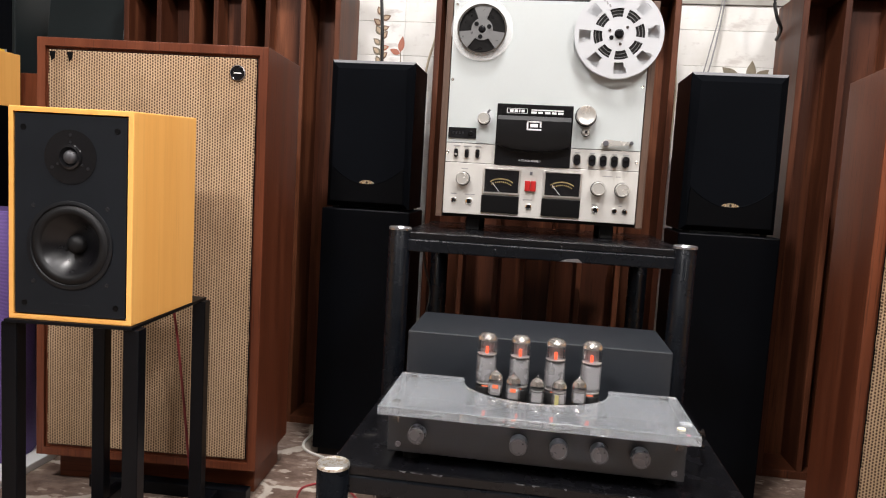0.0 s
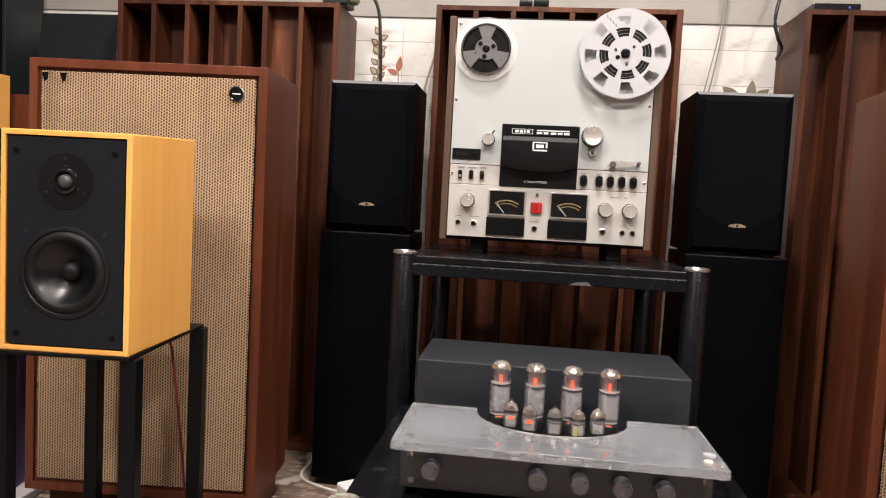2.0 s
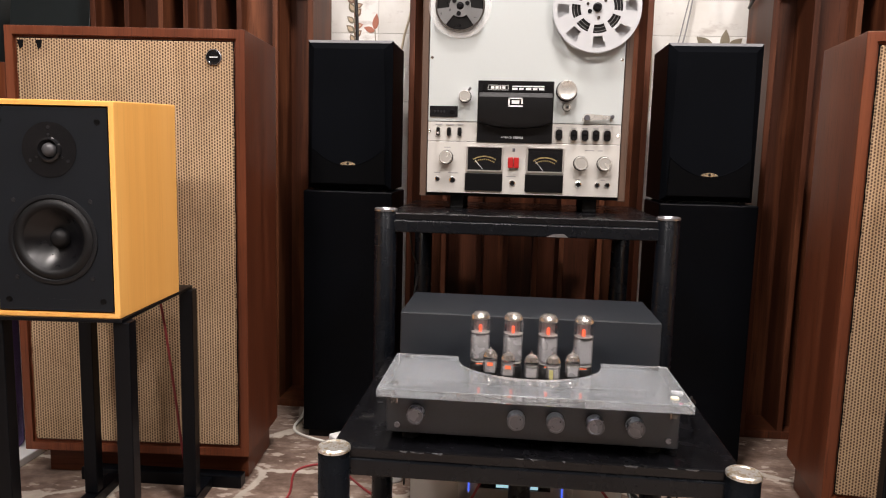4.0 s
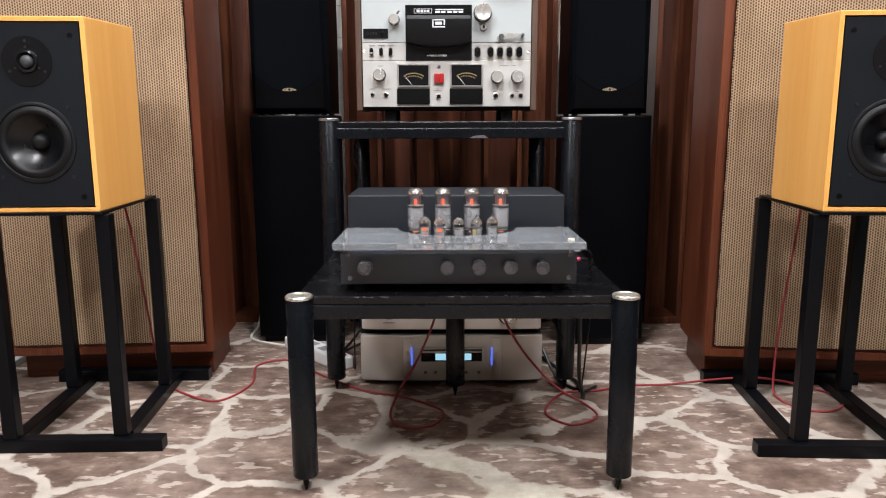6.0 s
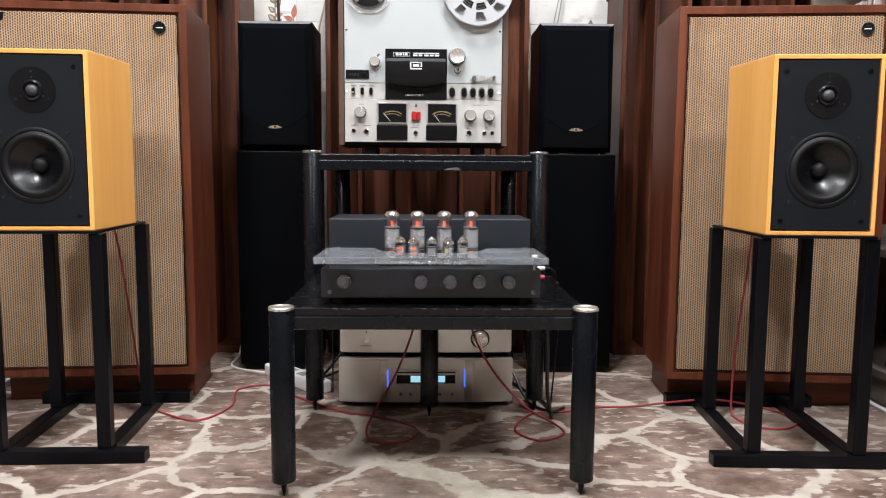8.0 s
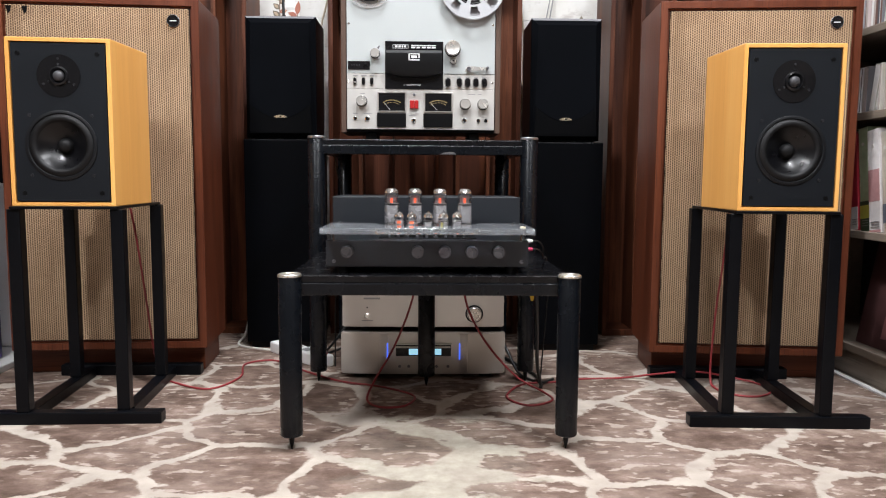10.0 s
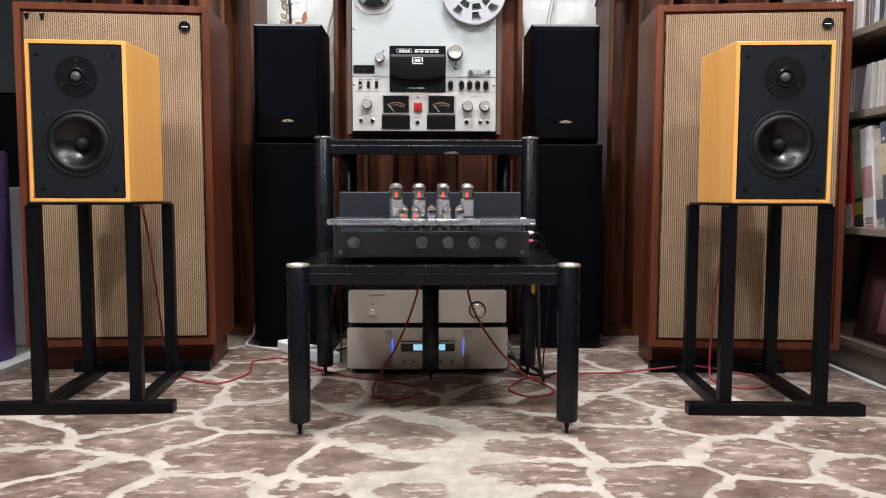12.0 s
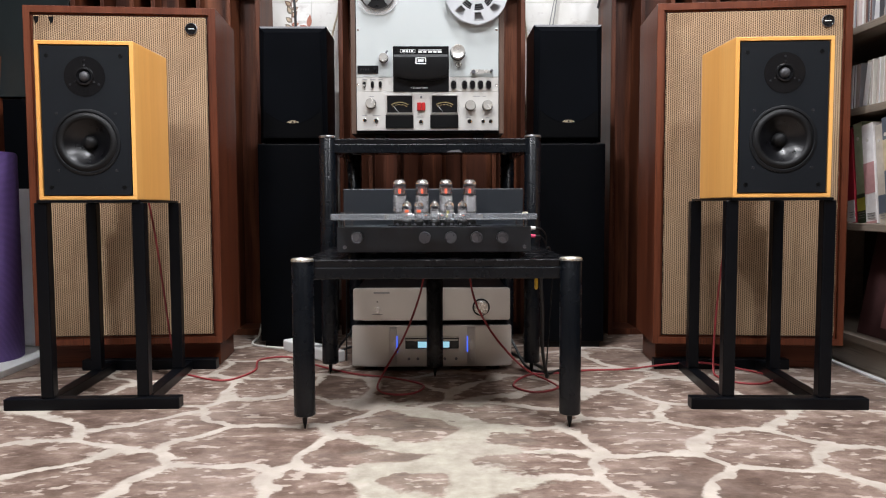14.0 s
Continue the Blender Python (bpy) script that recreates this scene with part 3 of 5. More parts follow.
diffuser(pose(-1.268, 2.13, 0), False, "tall walnut slotted diffuser standing against the wall")
diffuser(pose(-0.327, 2.13, 0), False, "tall walnut slotted diffuser standing behind the tape deck")
diffuser(pose(0.637, 2.1, 0), True, "tall walnut slotted diffuser carrying a small black box")

# ---------------------------------------------------------------- large vintage loudspeakers


def vintage_speaker(place, stained):
    s = thing("vintage_speaker", "large walnut floor loudspeaker, woven tan grille cloth " + ("torn at a corner" if stained else "streaked on top"), "loudspeaker", "large vintage loudspeakers", place)
    w, d, z0, z1 = 0.517, 0.25, 0.076, 1.021
    part("cabinet", recessed(-w / 2, w / 2, 0, d, z0, z1, 0.024, 0.008), WALNUT, s)
    part("plinth", box(-w / 2 + 0.02, w / 2 - 0.02, 0.06, d - 0.005, 0, z0, 0.002), WALNUT_X, s)
    g = part("grille", box(-w / 2 + 0.0262, w / 2 - 0.0262, 0.0012, 0.0068, z0 + 0.0265, z1 - 0.0262, 0.002), GRILLE, s, "woven tan grille cloth")
    trim = box(-w / 2 + 0.0245, w / 2 - 0.0245, 0.0065, 0.0077, z0 + 0.0245, z1 - 0.0245)
    part("backing", trim, BLACK, s)
    badge = part("badge", lathe([(0.0155, 0), (0.0155, 0.003), (0.014, 0.004), (0.0128, 0.003), (0, 0.003)], 32, to_front(w / 2 - 0.066, 0.0012, z1 - 0.058)), GLOSSBLACK, s, "round black badge", True)
    part("rim", lathe([(0.0165, 0), (0.0165, 0.0036), (0.0155, 0.0042), (0.0155, 0)], 32, to_front(w / 2 - 0.066, 0.0011, z1 - 0.058)), KNOBGREY, badge, "", True)
    part("mark", box(w / 2 - 0.0745, w / 2 - 0.0575, -0.0024, -0.0017, z1 - 0.0592, z1 - 0.057), PRINTWHITE, badge)
    if stained:
        for x in (-0.222, -0.182):
            part("tear", plate([(x - 0.008, z1 - 0.03), (x + 0.006, z1 - 0.03), (x + 0.004, z1 - 0.044), (x - 0.003, z1 - 0.05)], -0.0002, 0.0012), BLACK, s, "dark torn patch")
    rng = random.Random(3 if stained else 9)
    for k in range(26):
        z = z0 + 0.04 + k * (z1 - z0 - 0.08) / 26 + rng.uniform(-0.008, 0.008)
        side = rng.choice((-1, 1))
        part("fray", box(side * (w / 2 - 0.0262) - 0.0006, side * (w / 2 - 0.0262) + 0.0006, 0.0018, 0.005, z, z + rng.uniform(0.01, 0.03)), GRILLE, s)
    return s


vintage_speaker(pose(-0.857, 1.578, 0, 0, 0, 4), True)
vintage_speaker(pose(0.886, 1.525, 0, 0, 0, -5.5), False)

# ---------------------------------------------------------------- black two-way speakers on tall black pedestals


def black_speaker(x, y, z, w, h, depth):
    s = thing("black_speaker", "black loudspeaker with black grille on a tall pedestal", "loudspeaker", "black loudspeakers on pedestals", pose(x, y, z))
    part("cabinet", box(-w / 2, w / 2, 0.022, depth, 0, h, 0.0015), TOWERBLACK, s)
    hw = w / 2
    bm = bmesh.new()
    # front frame with bevelled edges that slope to the cloth
    o = [(-hw, 0.0), (hw, 0.0), (hw, h), (-hw, h)]
    i = [(-hw + 0.012, 0.012), (hw - 0.012, 0.012), (hw - 0.02, h - 0.022), (-hw + 0.02, h - 0.022)]
    vo = [bm.verts.new((a, 0.021, b)) for a, b in o]
    vi = [bm.verts.new((a, 0.004, b)) for a, b in i]
    for k in range(4):
        bm.faces.new((vo[k], vo[(k + 1) % 4], vi[(k + 1) % 4], vi[k]))
    bm.faces.new(vo)
    bm.faces.new(vi)
    part("grille", bm, CLOTHBLACK, s, "bevelled black cloth grille")
    arc = []
    for k in range(17):
        u = -1 + k / 8
        arc.append((u * (hw - 0.016), 0.105 - 0.045 * (1 - u * u)))
    part("lower_panel", plate([(-hw + 0.013, 0.014), (hw - 0.013, 0.014)] + arc[::-1], -0.002, 0.004), TOWERGLOSS, s, "smooth black lower panel")
    lip = [(a, -0.0021, b) for a, b in arc]
    part("seam", cord(lip, 0.0012, 6, 2), CLOTHBLACK, s)
    # strip coloured pale to give the bevel its reflected highlight
    edge = bmesh.new()
    e = [edge.verts.new(c) for c in ((-hw, 0.0215, h + 0.0012), (hw, 0.0215, h + 0.0012), (hw - 0.006, 0.0155, h - 0.0062), (-hw + 0.006, 0.0155, h - 0.0062))]
    edge.faces.new(e)
    got = bmesh.ops.extrude_face_region(edge, geom=edge.faces[:])
    bmesh.ops.translate(edge, verts=[v for v in got["geom"] if isinstance(v, bmesh.types.BMVert)], vec=(0, 0.004, -0.002))
    part("top_edge", edge, EDGESHEEN, s, "top edge painted pale as a ceiling-light reflection")
    bg = []
    for k in range(11):
        a = math.pi * (k / 5) * 10 / 11
        bg.append((0.021 * math.cos(a), 0.062 + (0.0085 if math.sin(a) > 0 else 0.003) * math.sin(a)))
    badge = part("badge", plate(bg, -0.0025, 0.0), GOLD, s, "small half-round golden badge")
    part("eye", lathe([(0.003, 0), (0.002, 0.0014), (0, 0.0016)], 16, to_front(0, -0.0025, 0.0652)), GLOSSBLACK, badge)
    return s


def pedestal(x, y, w, depth, h):
    p = thing("speaker_pedestal", "tall black wooden box pedestal under a loudspeaker", "pedestal", "black pedestals", pose(x, y, 0))
    part("body", box(-w / 2, w / 2, 0, depth, 0.02, h, 0.003), TOWERBLACK, p)
    part("base", box(-w / 2 + 0.012, w / 2 - 0.012, 0.012, depth - 0.012, 0.0, 0.02), BLACK, p)


for x, y, z in ((-0.449, 1.916, 0.671), (0.446, 1.88, 0.667)):
    pedestal(x + (0.004 if x > 0 else 0.0), y - 0.006, 0.234, 0.2, z)
    black_speaker(x, y - 0.004, z + 0.006, 0.22, 0.376, 0.2)
    for dx in (-0.09, 0.09):
        for dy in (0.03, 0.17):
            pad = lathe([(0.008, 0), (0.008, 0.006), (0, 0.006)], 12, Matrix.Translation((x + dx, y - 0.004 + dy, z)))
            tagged(part("rubber_pad", pad, RUBBER), "small black rubber pad under a loudspeaker", "pad", "rubber pads")

# ---------------------------------------------------------------- maple bookshelf speakers on open black stands


def maple_speaker(place, label):
    s = thing("maple_speaker", label, "loudspeaker", "maple bookshelf loudspeakers", place)
    w, d, h = 0.216, 0.245, 0.358
    body = recessed(-w / 2, w / 2, 0, d, 0, h, 0.0095, 0.045, 0.002)
    for v in body.verts:
        if v.co.y > d - 0.01 and v.co.z > h - 0.01:
            v.co.z += 0.011
    part("cabinet", body, MAPLE, s)
    b = part("baffle", pierced_plate(-w / 2 + 0.0117, w / 2 - 0.0117, 0.0117, h - 0.0117, [(0, 0.131, 0.068)], 0.0012, 0.02), BAFFLE, s, "matt black front baffle")
    tz, wz = h - 0.08, 0.131
    tw = part("tweeter", lathe([(0.045, 0), (0.045, 0.0012), (0.021, 0.0016), (0.02, 0.005), (0.0165, 0.006), (0.0145, 0.002), (0.012, -0.0005), (0.0118, 0.0)], 48, to_front(0, 0.0012, tz)), GLOSSBLACK, s, "", True)
    part("dome", lathe([(0.0118, 0), (0.0105, 0.004), (0.0075, 0.0072), (0.004, 0.0086), (0, 0.009)], 32, to_front(0, 0.001, tz)), DOME, tw, "", True)
    for a in (90, 210, 330):
        part("screw", lathe([(0.0024, 0), (0.0028, 0.0008), (0.0016, 0.001), (0, 0.0006)], 12, to_front(0.036 * math.cos(radians(a)), 0.0001, tz + 0.036 * math.sin(radians(a)))), SCREWDARK, tw)
        part("screw", lathe([(0.0022, 0), (0.0022, 0.0008), (0.0012, 0.001), (0, 0.0006)], 12, to_front(0.0245 * math.cos(radians(a)), -0.0003, tz + 0.0245 * math.sin(radians(a)))), SCREWDARK, tw)
    wf = part("woofer", lathe([(0.0745, 0), (0.0745, 0.0022), (0.0725, 0.003), (0.0685, 0.003), (0.067, 0.0012)], 64, to_front(0, 0.0012, wz)), DRIVERFRAME, s, "", True)
    part("surround", lathe([(0.0672, 0.0008), (0.0655, 0.0018), (0.062, 0.0045), (0.0575, 0.0056), (0.0535, 0.0042), (0.0505, 0.0)], 64, to_front(0, 0.0012, wz)), RUBBER, wf, "", True)
    part("cone", lathe([(0.0508, 0.0002), (0.046, -0.0045), (0.04, -0.0095), (0.03, -0.0172), (0.018, -0.0225), (0.014, -0.024)], 64, to_front(0, 0.0012, wz)), CONE, wf, "glossy black driver cone", True)
    part("dust_cap", lathe([(0.0165, -0.0235), (0.0158, -0.016), (0.0125, -0.0105), (0.007, -0.0075), (0, -0.0066)], 32, to_front(0, 0.0012, wz)), RUBBER, wf, "", True)
    for sx in (-1, 1):
        for sz in (-1, 1):
            part("screw", lathe([(0.0036, 0), (0.0036, 0.0012), (0.002, 0.0016), (0, 0.001)], 12, to_front(sx * 0.064, 0.0012, wz + sz * 0.064)), SCREWDARK, s)
    for px, pz in ((-0.082, h - 0.034), (0.08, h - 0.034), (-0.08, 0.029), (0.08, 0.029)):
        part("grille_socket", lathe([(0.0052, 0.0), (0.0052, 0.0006), (0.0042, 0.0008), (0.004, 0.0002), (0.0, 0.0002)], 16, to_front(px, 0.0012, pz)), BLACK, s)
    part("imprint", box(-0.034, 0.034, 0.0009, 0.0013, 0.026, 0.031), BAFFLE, s)
    return s


def speaker_stand(place, skew):
    s = thing("speaker_stand", "open four-post black steel loudspeaker stand", "speaker stand", "black speaker stands", place)
    top = 0.484
    part("top_plate", box(-0.112, 0.112, -0.003, 0.318, top - 0.006, top, 0.001), STEELBLACK, s)
    for x in (-0.107, 0.107):
        part("floor_bar", box(x - 0.0148, x + 0.0148, 0.032, 0.392, 0.0, 0.0255, 0.002), STEELBLACK, s)
        for y in (0.0165, 0.3025):
            part("post", box(x - 0.0138, x + 0.0138, y - 0.0138, y + 0.0138, 0.027, top - 0.006, 0.002), STEELBLACK, s)
    part("cross_bar", box(-0.205 if skew < 0 else -0.195, 0.195 if skew < 0 else 0.205, -0.016, 0.016, 0.0, 0.027, 0.0025), STEELBLACK, s).matrix_basis = pose(0, 0.009, 0, 0, 0, skew)
    part("cross_bar", box(-0.19, 0.19, -0.0155, 0.0155, 0.0, 0.03, 0.0025), STEELBLACK, s).matrix_basis = pose(0, 0.4085, 0, 0, 0, skew)
    return s


for x, y, turn, word in ((-0.775, 1.195, 4.6, "maple bookshelf loudspeaker with black baffle, on a stand"), (0.795, 1.16, -4.6, "maple bookshelf loudspeaker with black baffle, on a stand")):
    base = pose(x, y, 0, 0, 0, turn)
    speaker_stand(base, -0.7 * turn if turn > 0 else -0.45 * turn)
    maple_speaker(base @ pose(0, 0.002, 0.484, 0, 0, -0.2 * turn), word)

# ---------------------------------------------------------------- black rack


def leg(x, y, top, parent, worn):
    tube = part("leg", lathe([(0, 0.03), (0.021, 0.03), (0.0225, 0.0315), (0.0225, top - 0.0015), (0.0215, top), (0, top)], 32, Matrix.Translation((x, y, 0))), RACKBLACK, parent, "", True)
    part("cap", lathe([(0, top), (0.0235, top), (0.0235, top + 0.004), (0.0215, top + 0.0062), (0.019, top + 0.0062), (0.0185, top + 0.0052), (0, top + 0.0052)], 32, Matrix.Translation((x, y, 0))), worn, tube, "worn metal cap", True)
    part("spike", lathe([(0.0012, 0.0), (0.0052, 0.016), (0.0056, 0.022), (0.0056, 0.03)], 16, Matrix.Translation((x, y, 0))), STEELBLACK, tube, "", True)


def cap_metal():
    m = Mat("worn_brass_cap")
    v = m.coords()
    worn = m.ramp(m.noise(v, 160.0, 5, 0.65), [(0.42, (0, 0, 0)), (0.5, (1, 1, 1))])
    m.set(Base_Color=m.mix(worn, (0.55, 0.45, 0.3), (0.8, 0.78, 0.74)), Metallic=0.85, Roughness=0.3)
    m.bump(worn, 0.4, 0.0004)
    return m.m


CAP = cap_metal()
RUB = painted("rubbed_edge", (0.09, 0.09, 0.095), 0.5, 0.4, grain=300.0)
CAPGREY = painted("grey_metal_cap", (0.4, 0.4, 0.42), 0.3, 0.2, metal=0.9)

low = thing("low_rack", "low black lacquered three-legged equipment rack with scuffed shelf", "equipment rack", "black racks")
leg(-0.262, 1.041, 0.354, low, CAP)
leg(0.297, 1.041, 0.354, low, CAP)
leg(0.012, 1.487, 0.333, low, CAPGREY)
part("shelf", box(-0.268, 0.3, 1.046, 1.505, 0.3405, 0.3565, 0.0025), SHELFTOP, low, "scuffed black shelf board")
part("front_rail", box(-0.245, 0.28, 1.044, 1.07, 0.3155, 0.3408, 0.0025), RACKBLACK, low)
for x in (-0.25, 0.27):
    part("side_rail", box(x, x + 0.015, 1.072, 1.49, 0.3155, 0.34, 0.003), RACKBLACK, low)
rubs = random.Random(21)
for k in range(14):
    x0 = rubs.uniform(-0.23, 0.26)
    ln = rubs.uniform(0.003, 0.02)
    part("scuff", plate([(x0, 0.3555), (x0 + ln, 0.3555), (x0 + ln * 0.8, 0.3555 - rubs.uniform(0.0008, 0.003)), (x0 + ln * 0.2, 0.3555 - rubs.uniform(0.0006, 0.002))], 1.0454, 1.0464), RUB, low)

high = thing("tall_rack", "tall black lacquered equipment rack carrying the tape deck", "equipment rack", "black racks")
leg(-0.28, 1.532, 0.654, high, CAPGREY)
leg(0.283, 1.532, 0.654, high, CAPGREY)
leg(-0.25, 1.925, 0.635, high, CAPGREY)
leg(0.253, 1.925, 0.635, high, CAPGREY)
part("shelf", box(-0.276, 0.279, 1.525, 1.95, 0.637, 0.652, 0.0025), SHELFTOP, high, "scuffed black shelf board")
part("front_rail", box(-0.262, 0.265, 1.52, 1.545, 0.6125, 0.6372, 0.0025), RACKBLACK, high)
for x in (-0.27, 0.255):
    part("side_rail", box(x, x + 0.015, 1.55, 1.94, 0.613, 0.636, 0.003), RACKBLACK, high)
part("chip", plate([(0.045, 0.6137), (0.088, 0.6137), (0.08, 0.6205), (0.058, 0.619)], 1.5165, 1.519), CAPGREY, high, "bare chipped patch")

# ---------------------------------------------------------------- reel-to-reel tape deck
PX, PZ, PW, PH, PY = -0.2135, 0.688, 0.4145, 0.4605, 1.666


def at_panel(u, v):
    return PX + u * PW, PZ + (1 - v) * PH


deck = thing("tape_deck", "silver-faced reel-to-reel tape deck in a dark wooden case", "tape deck")
part("case_side", box(PX - 0.017, PX - 0.002, PY + 0.006, PY + 0.2, 0.679, 1.155, 0.0015), DECKWOOD, deck)
part("case_side", box(PX + PW + 0.002, PX + PW + 0.017, PY + 0.006, PY + 0.2, 0.679, 1.155, 0.0015), DECKWOOD, deck)
part("case_body", box(PX - 0.002, PX + PW + 0.002, PY + 0.008, PY + 0.198, 0.681, 1.153, 0.001), BLACK, deck)
x0, z_seam = at_panel(0, 0.757)
x0, z_strip = at_panel(0, 0.665)
part("face_panel", box(PX, PX + PW, PY, PY + 0.008, z_strip + 0.0008, PZ + PH, 0.0008, 1), DECKWHITE, deck, "white-silver face panel")
part("switch_panel", box(PX, PX + PW, PY + 0.0005, PY + 0.008, z_seam + 0.0008, z_strip - 0.0003, 0.0006, 1), DECKLOWER, deck)
part("meter_panel", box(PX, PX + PW, PY - 0.001, PY + 0.008, PZ, z_seam - 0.0003, 0.0008, 1), DECKLOWER, deck)
for sx in (PX + 0.05, PX + PW - 0.07):
    for sy in (PY + 0.03, PY + 0.16):
        part("foot", box(sx, sx + 0.03, sy, sy + 0.03, 0.652, 0.68, 0.002), RUBBER, deck)
for u, v in ((0.018, 0.025), (0.98, 0.025), (0.014, 0.37), (0.985, 0.37), (0.01, 0.71), (0.985, 0.715)):
    x, z = at_panel(u, v)
    part("screw", lathe([(0.0032, 0), (0.0032, 0.0012), (0.0018, 0.0018), (0, 0.0012)], 12, to_front(x, PY, z)), CHROME, deck)


def small_reel(u, v):
    x, z = at_panel(u, v)
    r = part("supply_reel", lathe([(0.049, 0.012), (0.066, 0.012), (0.066, 0.0135), (0.049, 0.0135)], 64, to_front(x, PY, z)), CLEARREEL, deck, "small clear plastic tape reel")
    r.visible_shadow = False
    part("tape_pack", lathe([(0.0, 0.004), (0.05, 0.004), (0.05, 0.0115), (0.047, 0.012), (0, 0.012)], 48, to_front(x, PY, z)), TAPE, r)
    hub = pierced_disc(0.008, 0.0525, 0.0015, lambda q, a: 0.024 < q < 0.047 and (a + 9) % 120 < 78, 12)
    part("hub", moved(hub, to_front(x, PY - 0.0138, z)), REELGREY, r, "grey three-spoke hub")
    part("hub_ring", lathe([(0.049, 0), (0.0525, 0), (0.0525, 0.0015), (0.049, 0.0015)], 64, to_front(x, PY - 0.0152, z)), CHROME, r)
    for a in (20, 140, 260):
        part("hub_hole", lathe([(0.0048, 0), (0.0048, 0.001), (0, 0.001)], 16, to_front(x + 0.016 * math.cos(radians(a)), PY - 0.0153, z + 0.016 * math.sin(radians(a)))), BLACK, r)
    part("spindle", lathe([(0.0075, 0), (0.0075, 0.014), (0.004, 0.018), (0, 0.018)], 20, to_front(x, PY, z)), GLOSSBLACK, r, "", True)


def big_reel(u, v):
    x, z = at_panel(u, v)

    def opening(q, a):
        a = (a + 12) % 45
        outer = 0.058 < q < 0.082 and 8 < a < 8 + 16 + 150 * (q - 0.058)
        inner = 0.034 < q < 0.052 and 5 < a < 36
        return outer or inner

    r = part("takeup_reel", moved(pierced_disc(0.008, 0.0905, 0.0018, opening, 28, 144), to_front(x, PY - 0.022, z)), REELWHITE, deck, "large white tape reel with radial openings")
    part("back_flange", lathe([(0.06, 0.006), (0.0905, 0.006), (0.0905, 0.008), (0.06, 0.008)], 64, to_front(x, PY, z)), REELWHITE, r)
    part("tape_pack", lathe([(0.0, 0.008), (0.056, 0.008), (0.056, 0.0205), (0.052, 0.0212), (0, 0.0212)], 64, to_front(x, PY, z)), TAPE, r)
    for q in (0.04, 0.047):
        part("tape_edge", lathe([(q, 0.0211), (q, 0.0216), (q + 0.0012, 0.0216), (q + 0.0012, 0.0211)], 48, to_front(x, PY, z)), REELGREY, r)
    for a in (40, 160, 280):
        part("hub_screw", lathe([(0.003, 0), (0.003, 0.0012), (0, 0.0014)], 14, to_front(x + 0.021 * math.cos(radians(a)), PY - 0.0238, z + 0.021 * math.sin(radians(a)))), CHROME, r)
    part("hub_hole", lathe([(0.0045, 0), (0.0045, 0.0008), (0, 0.0008)], 16, to_front(x - 0.015, PY - 0.0238, z - 0.008)), BLACK, r)
    part("spindle", lathe([(0.0095, 0), (0.0095, 0.027), (0.006, 0.031), (0, 0.031)], 20, to_front(x, PY, z)), GLOSSBLACK, r, "", True)
    for k in range(4):
        part("mark", plate([(x - 0.043 + 0.006 * k, z + 0.075 - 0.0055 * k), (x - 0.04 + 0.006 * k, z + 0.076 - 0.0055 * k), (x - 0.0375 + 0.006 * k, z + 0.07 - 0.0055 * k), (x - 0.0405 + 0.006 * k, z + 0.069 - 0.0055 * k)], PY - 0.0241, PY - 0.0239), PRINT, r)


small_reel(0.155, 0.142)
big_reel(0.842, 0.149)

hx0, hz1 = at_panel(0.258, 0.472)
hx1, hz0 = at_panel(0.65, 0.757)
head = part("head_cover", box(hx0, hx1, PY - 0.004, PY, hz0, hz1, 0.0015), GLOSSBLACK, deck, "glossy black head cover")
hood = bmesh.new()
for u in range(13):
    q = -1 + u / 6
    drop = hz0 + 0.03 + 0.012 * abs(q) ** 3
    x = (hx0 + hx1) / 2 + q * ((hx1 - hx0) / 2 - 0.004)
    for y, z in ((PY - 0.003, hz1 - 0.025), (PY - 0.02, hz1 - 0.027), (PY - 0.028, hz1 - 0.036), (PY - 0.028, drop + 0.012), (PY - 0.024, drop + 0.003), (PY - 0.003, drop)):
        hood.verts.new((x, y, z))
hood.verts.ensure_lookup_table()
for u in range(12):
    for k in range(6):
        a, b = u * 6 + k, u * 6 + (k + 1) % 6
        hood.faces.new([hood.verts[n] for n in (a, b, b + 6, a + 6)])
for u in (0, 12):
    hood.faces.new([hood.verts[u * 6 + k] for k in range(6)])
part("hood", hood, HOODBLACK, head, "", True)
part("name_strip", box(hx0 + 0.01, hx1 - 0.004, PY - 0.0046, PY - 0.0038, hz1 - 0.0215, hz1 - 0.009), BLACK, head)
wide = hx1 - hx0
for a, b, c, d in ((0.13, 0.4, 0.0095, 0.0103), (0.13, 0.4, 0.0192, 0.02), (0.13, 0.136, 0.0095, 0.02), (0.394, 0.4, 0.0095, 0.02), (0.17, 0.215, 0.012, 0.0175), (0.23, 0.27, 0.012, 0.0175), (0.285, 0.305, 0.012, 0.0175), (0.32, 0.36, 0.012, 0.0175), (0.45, 0.87, 0.0105, 0.0128), (0.45, 0.52, 0.0148, 0.0192), (0.54, 0.6, 0.0148, 0.0192), (0.63, 0.7, 0.0148, 0.0192), (0.72, 0.78, 0.0148, 0.0192), (0.8, 0.87, 0.0148, 0.0192)):
    part("mark", box(hx0 + a * wide, hx0 + b * wide, PY - 0.0052, PY - 0.0045, hz1 - d, hz1 - c), PRINTWHITE, head)
cx, cz = hx0 + 0.5 * wide, hz1 - 0.046
for a, b, c, d in ((-0.0155, 0.0155, 0.006, 0.0085), (-0.0155, -0.012, -0.01, 0.0085), (0.012, 0.0155, -0.004, 0.0085), (-0.0155, 0.0155, -0.0105, -0.0075), (-0.008, 0.008, -0.004, 0.003)):
    part("emblem", box(cx + a, cx + b, PY - 0.0288, PY - 0.0279, cz + c, cz + d), PRINTWHITE, head)


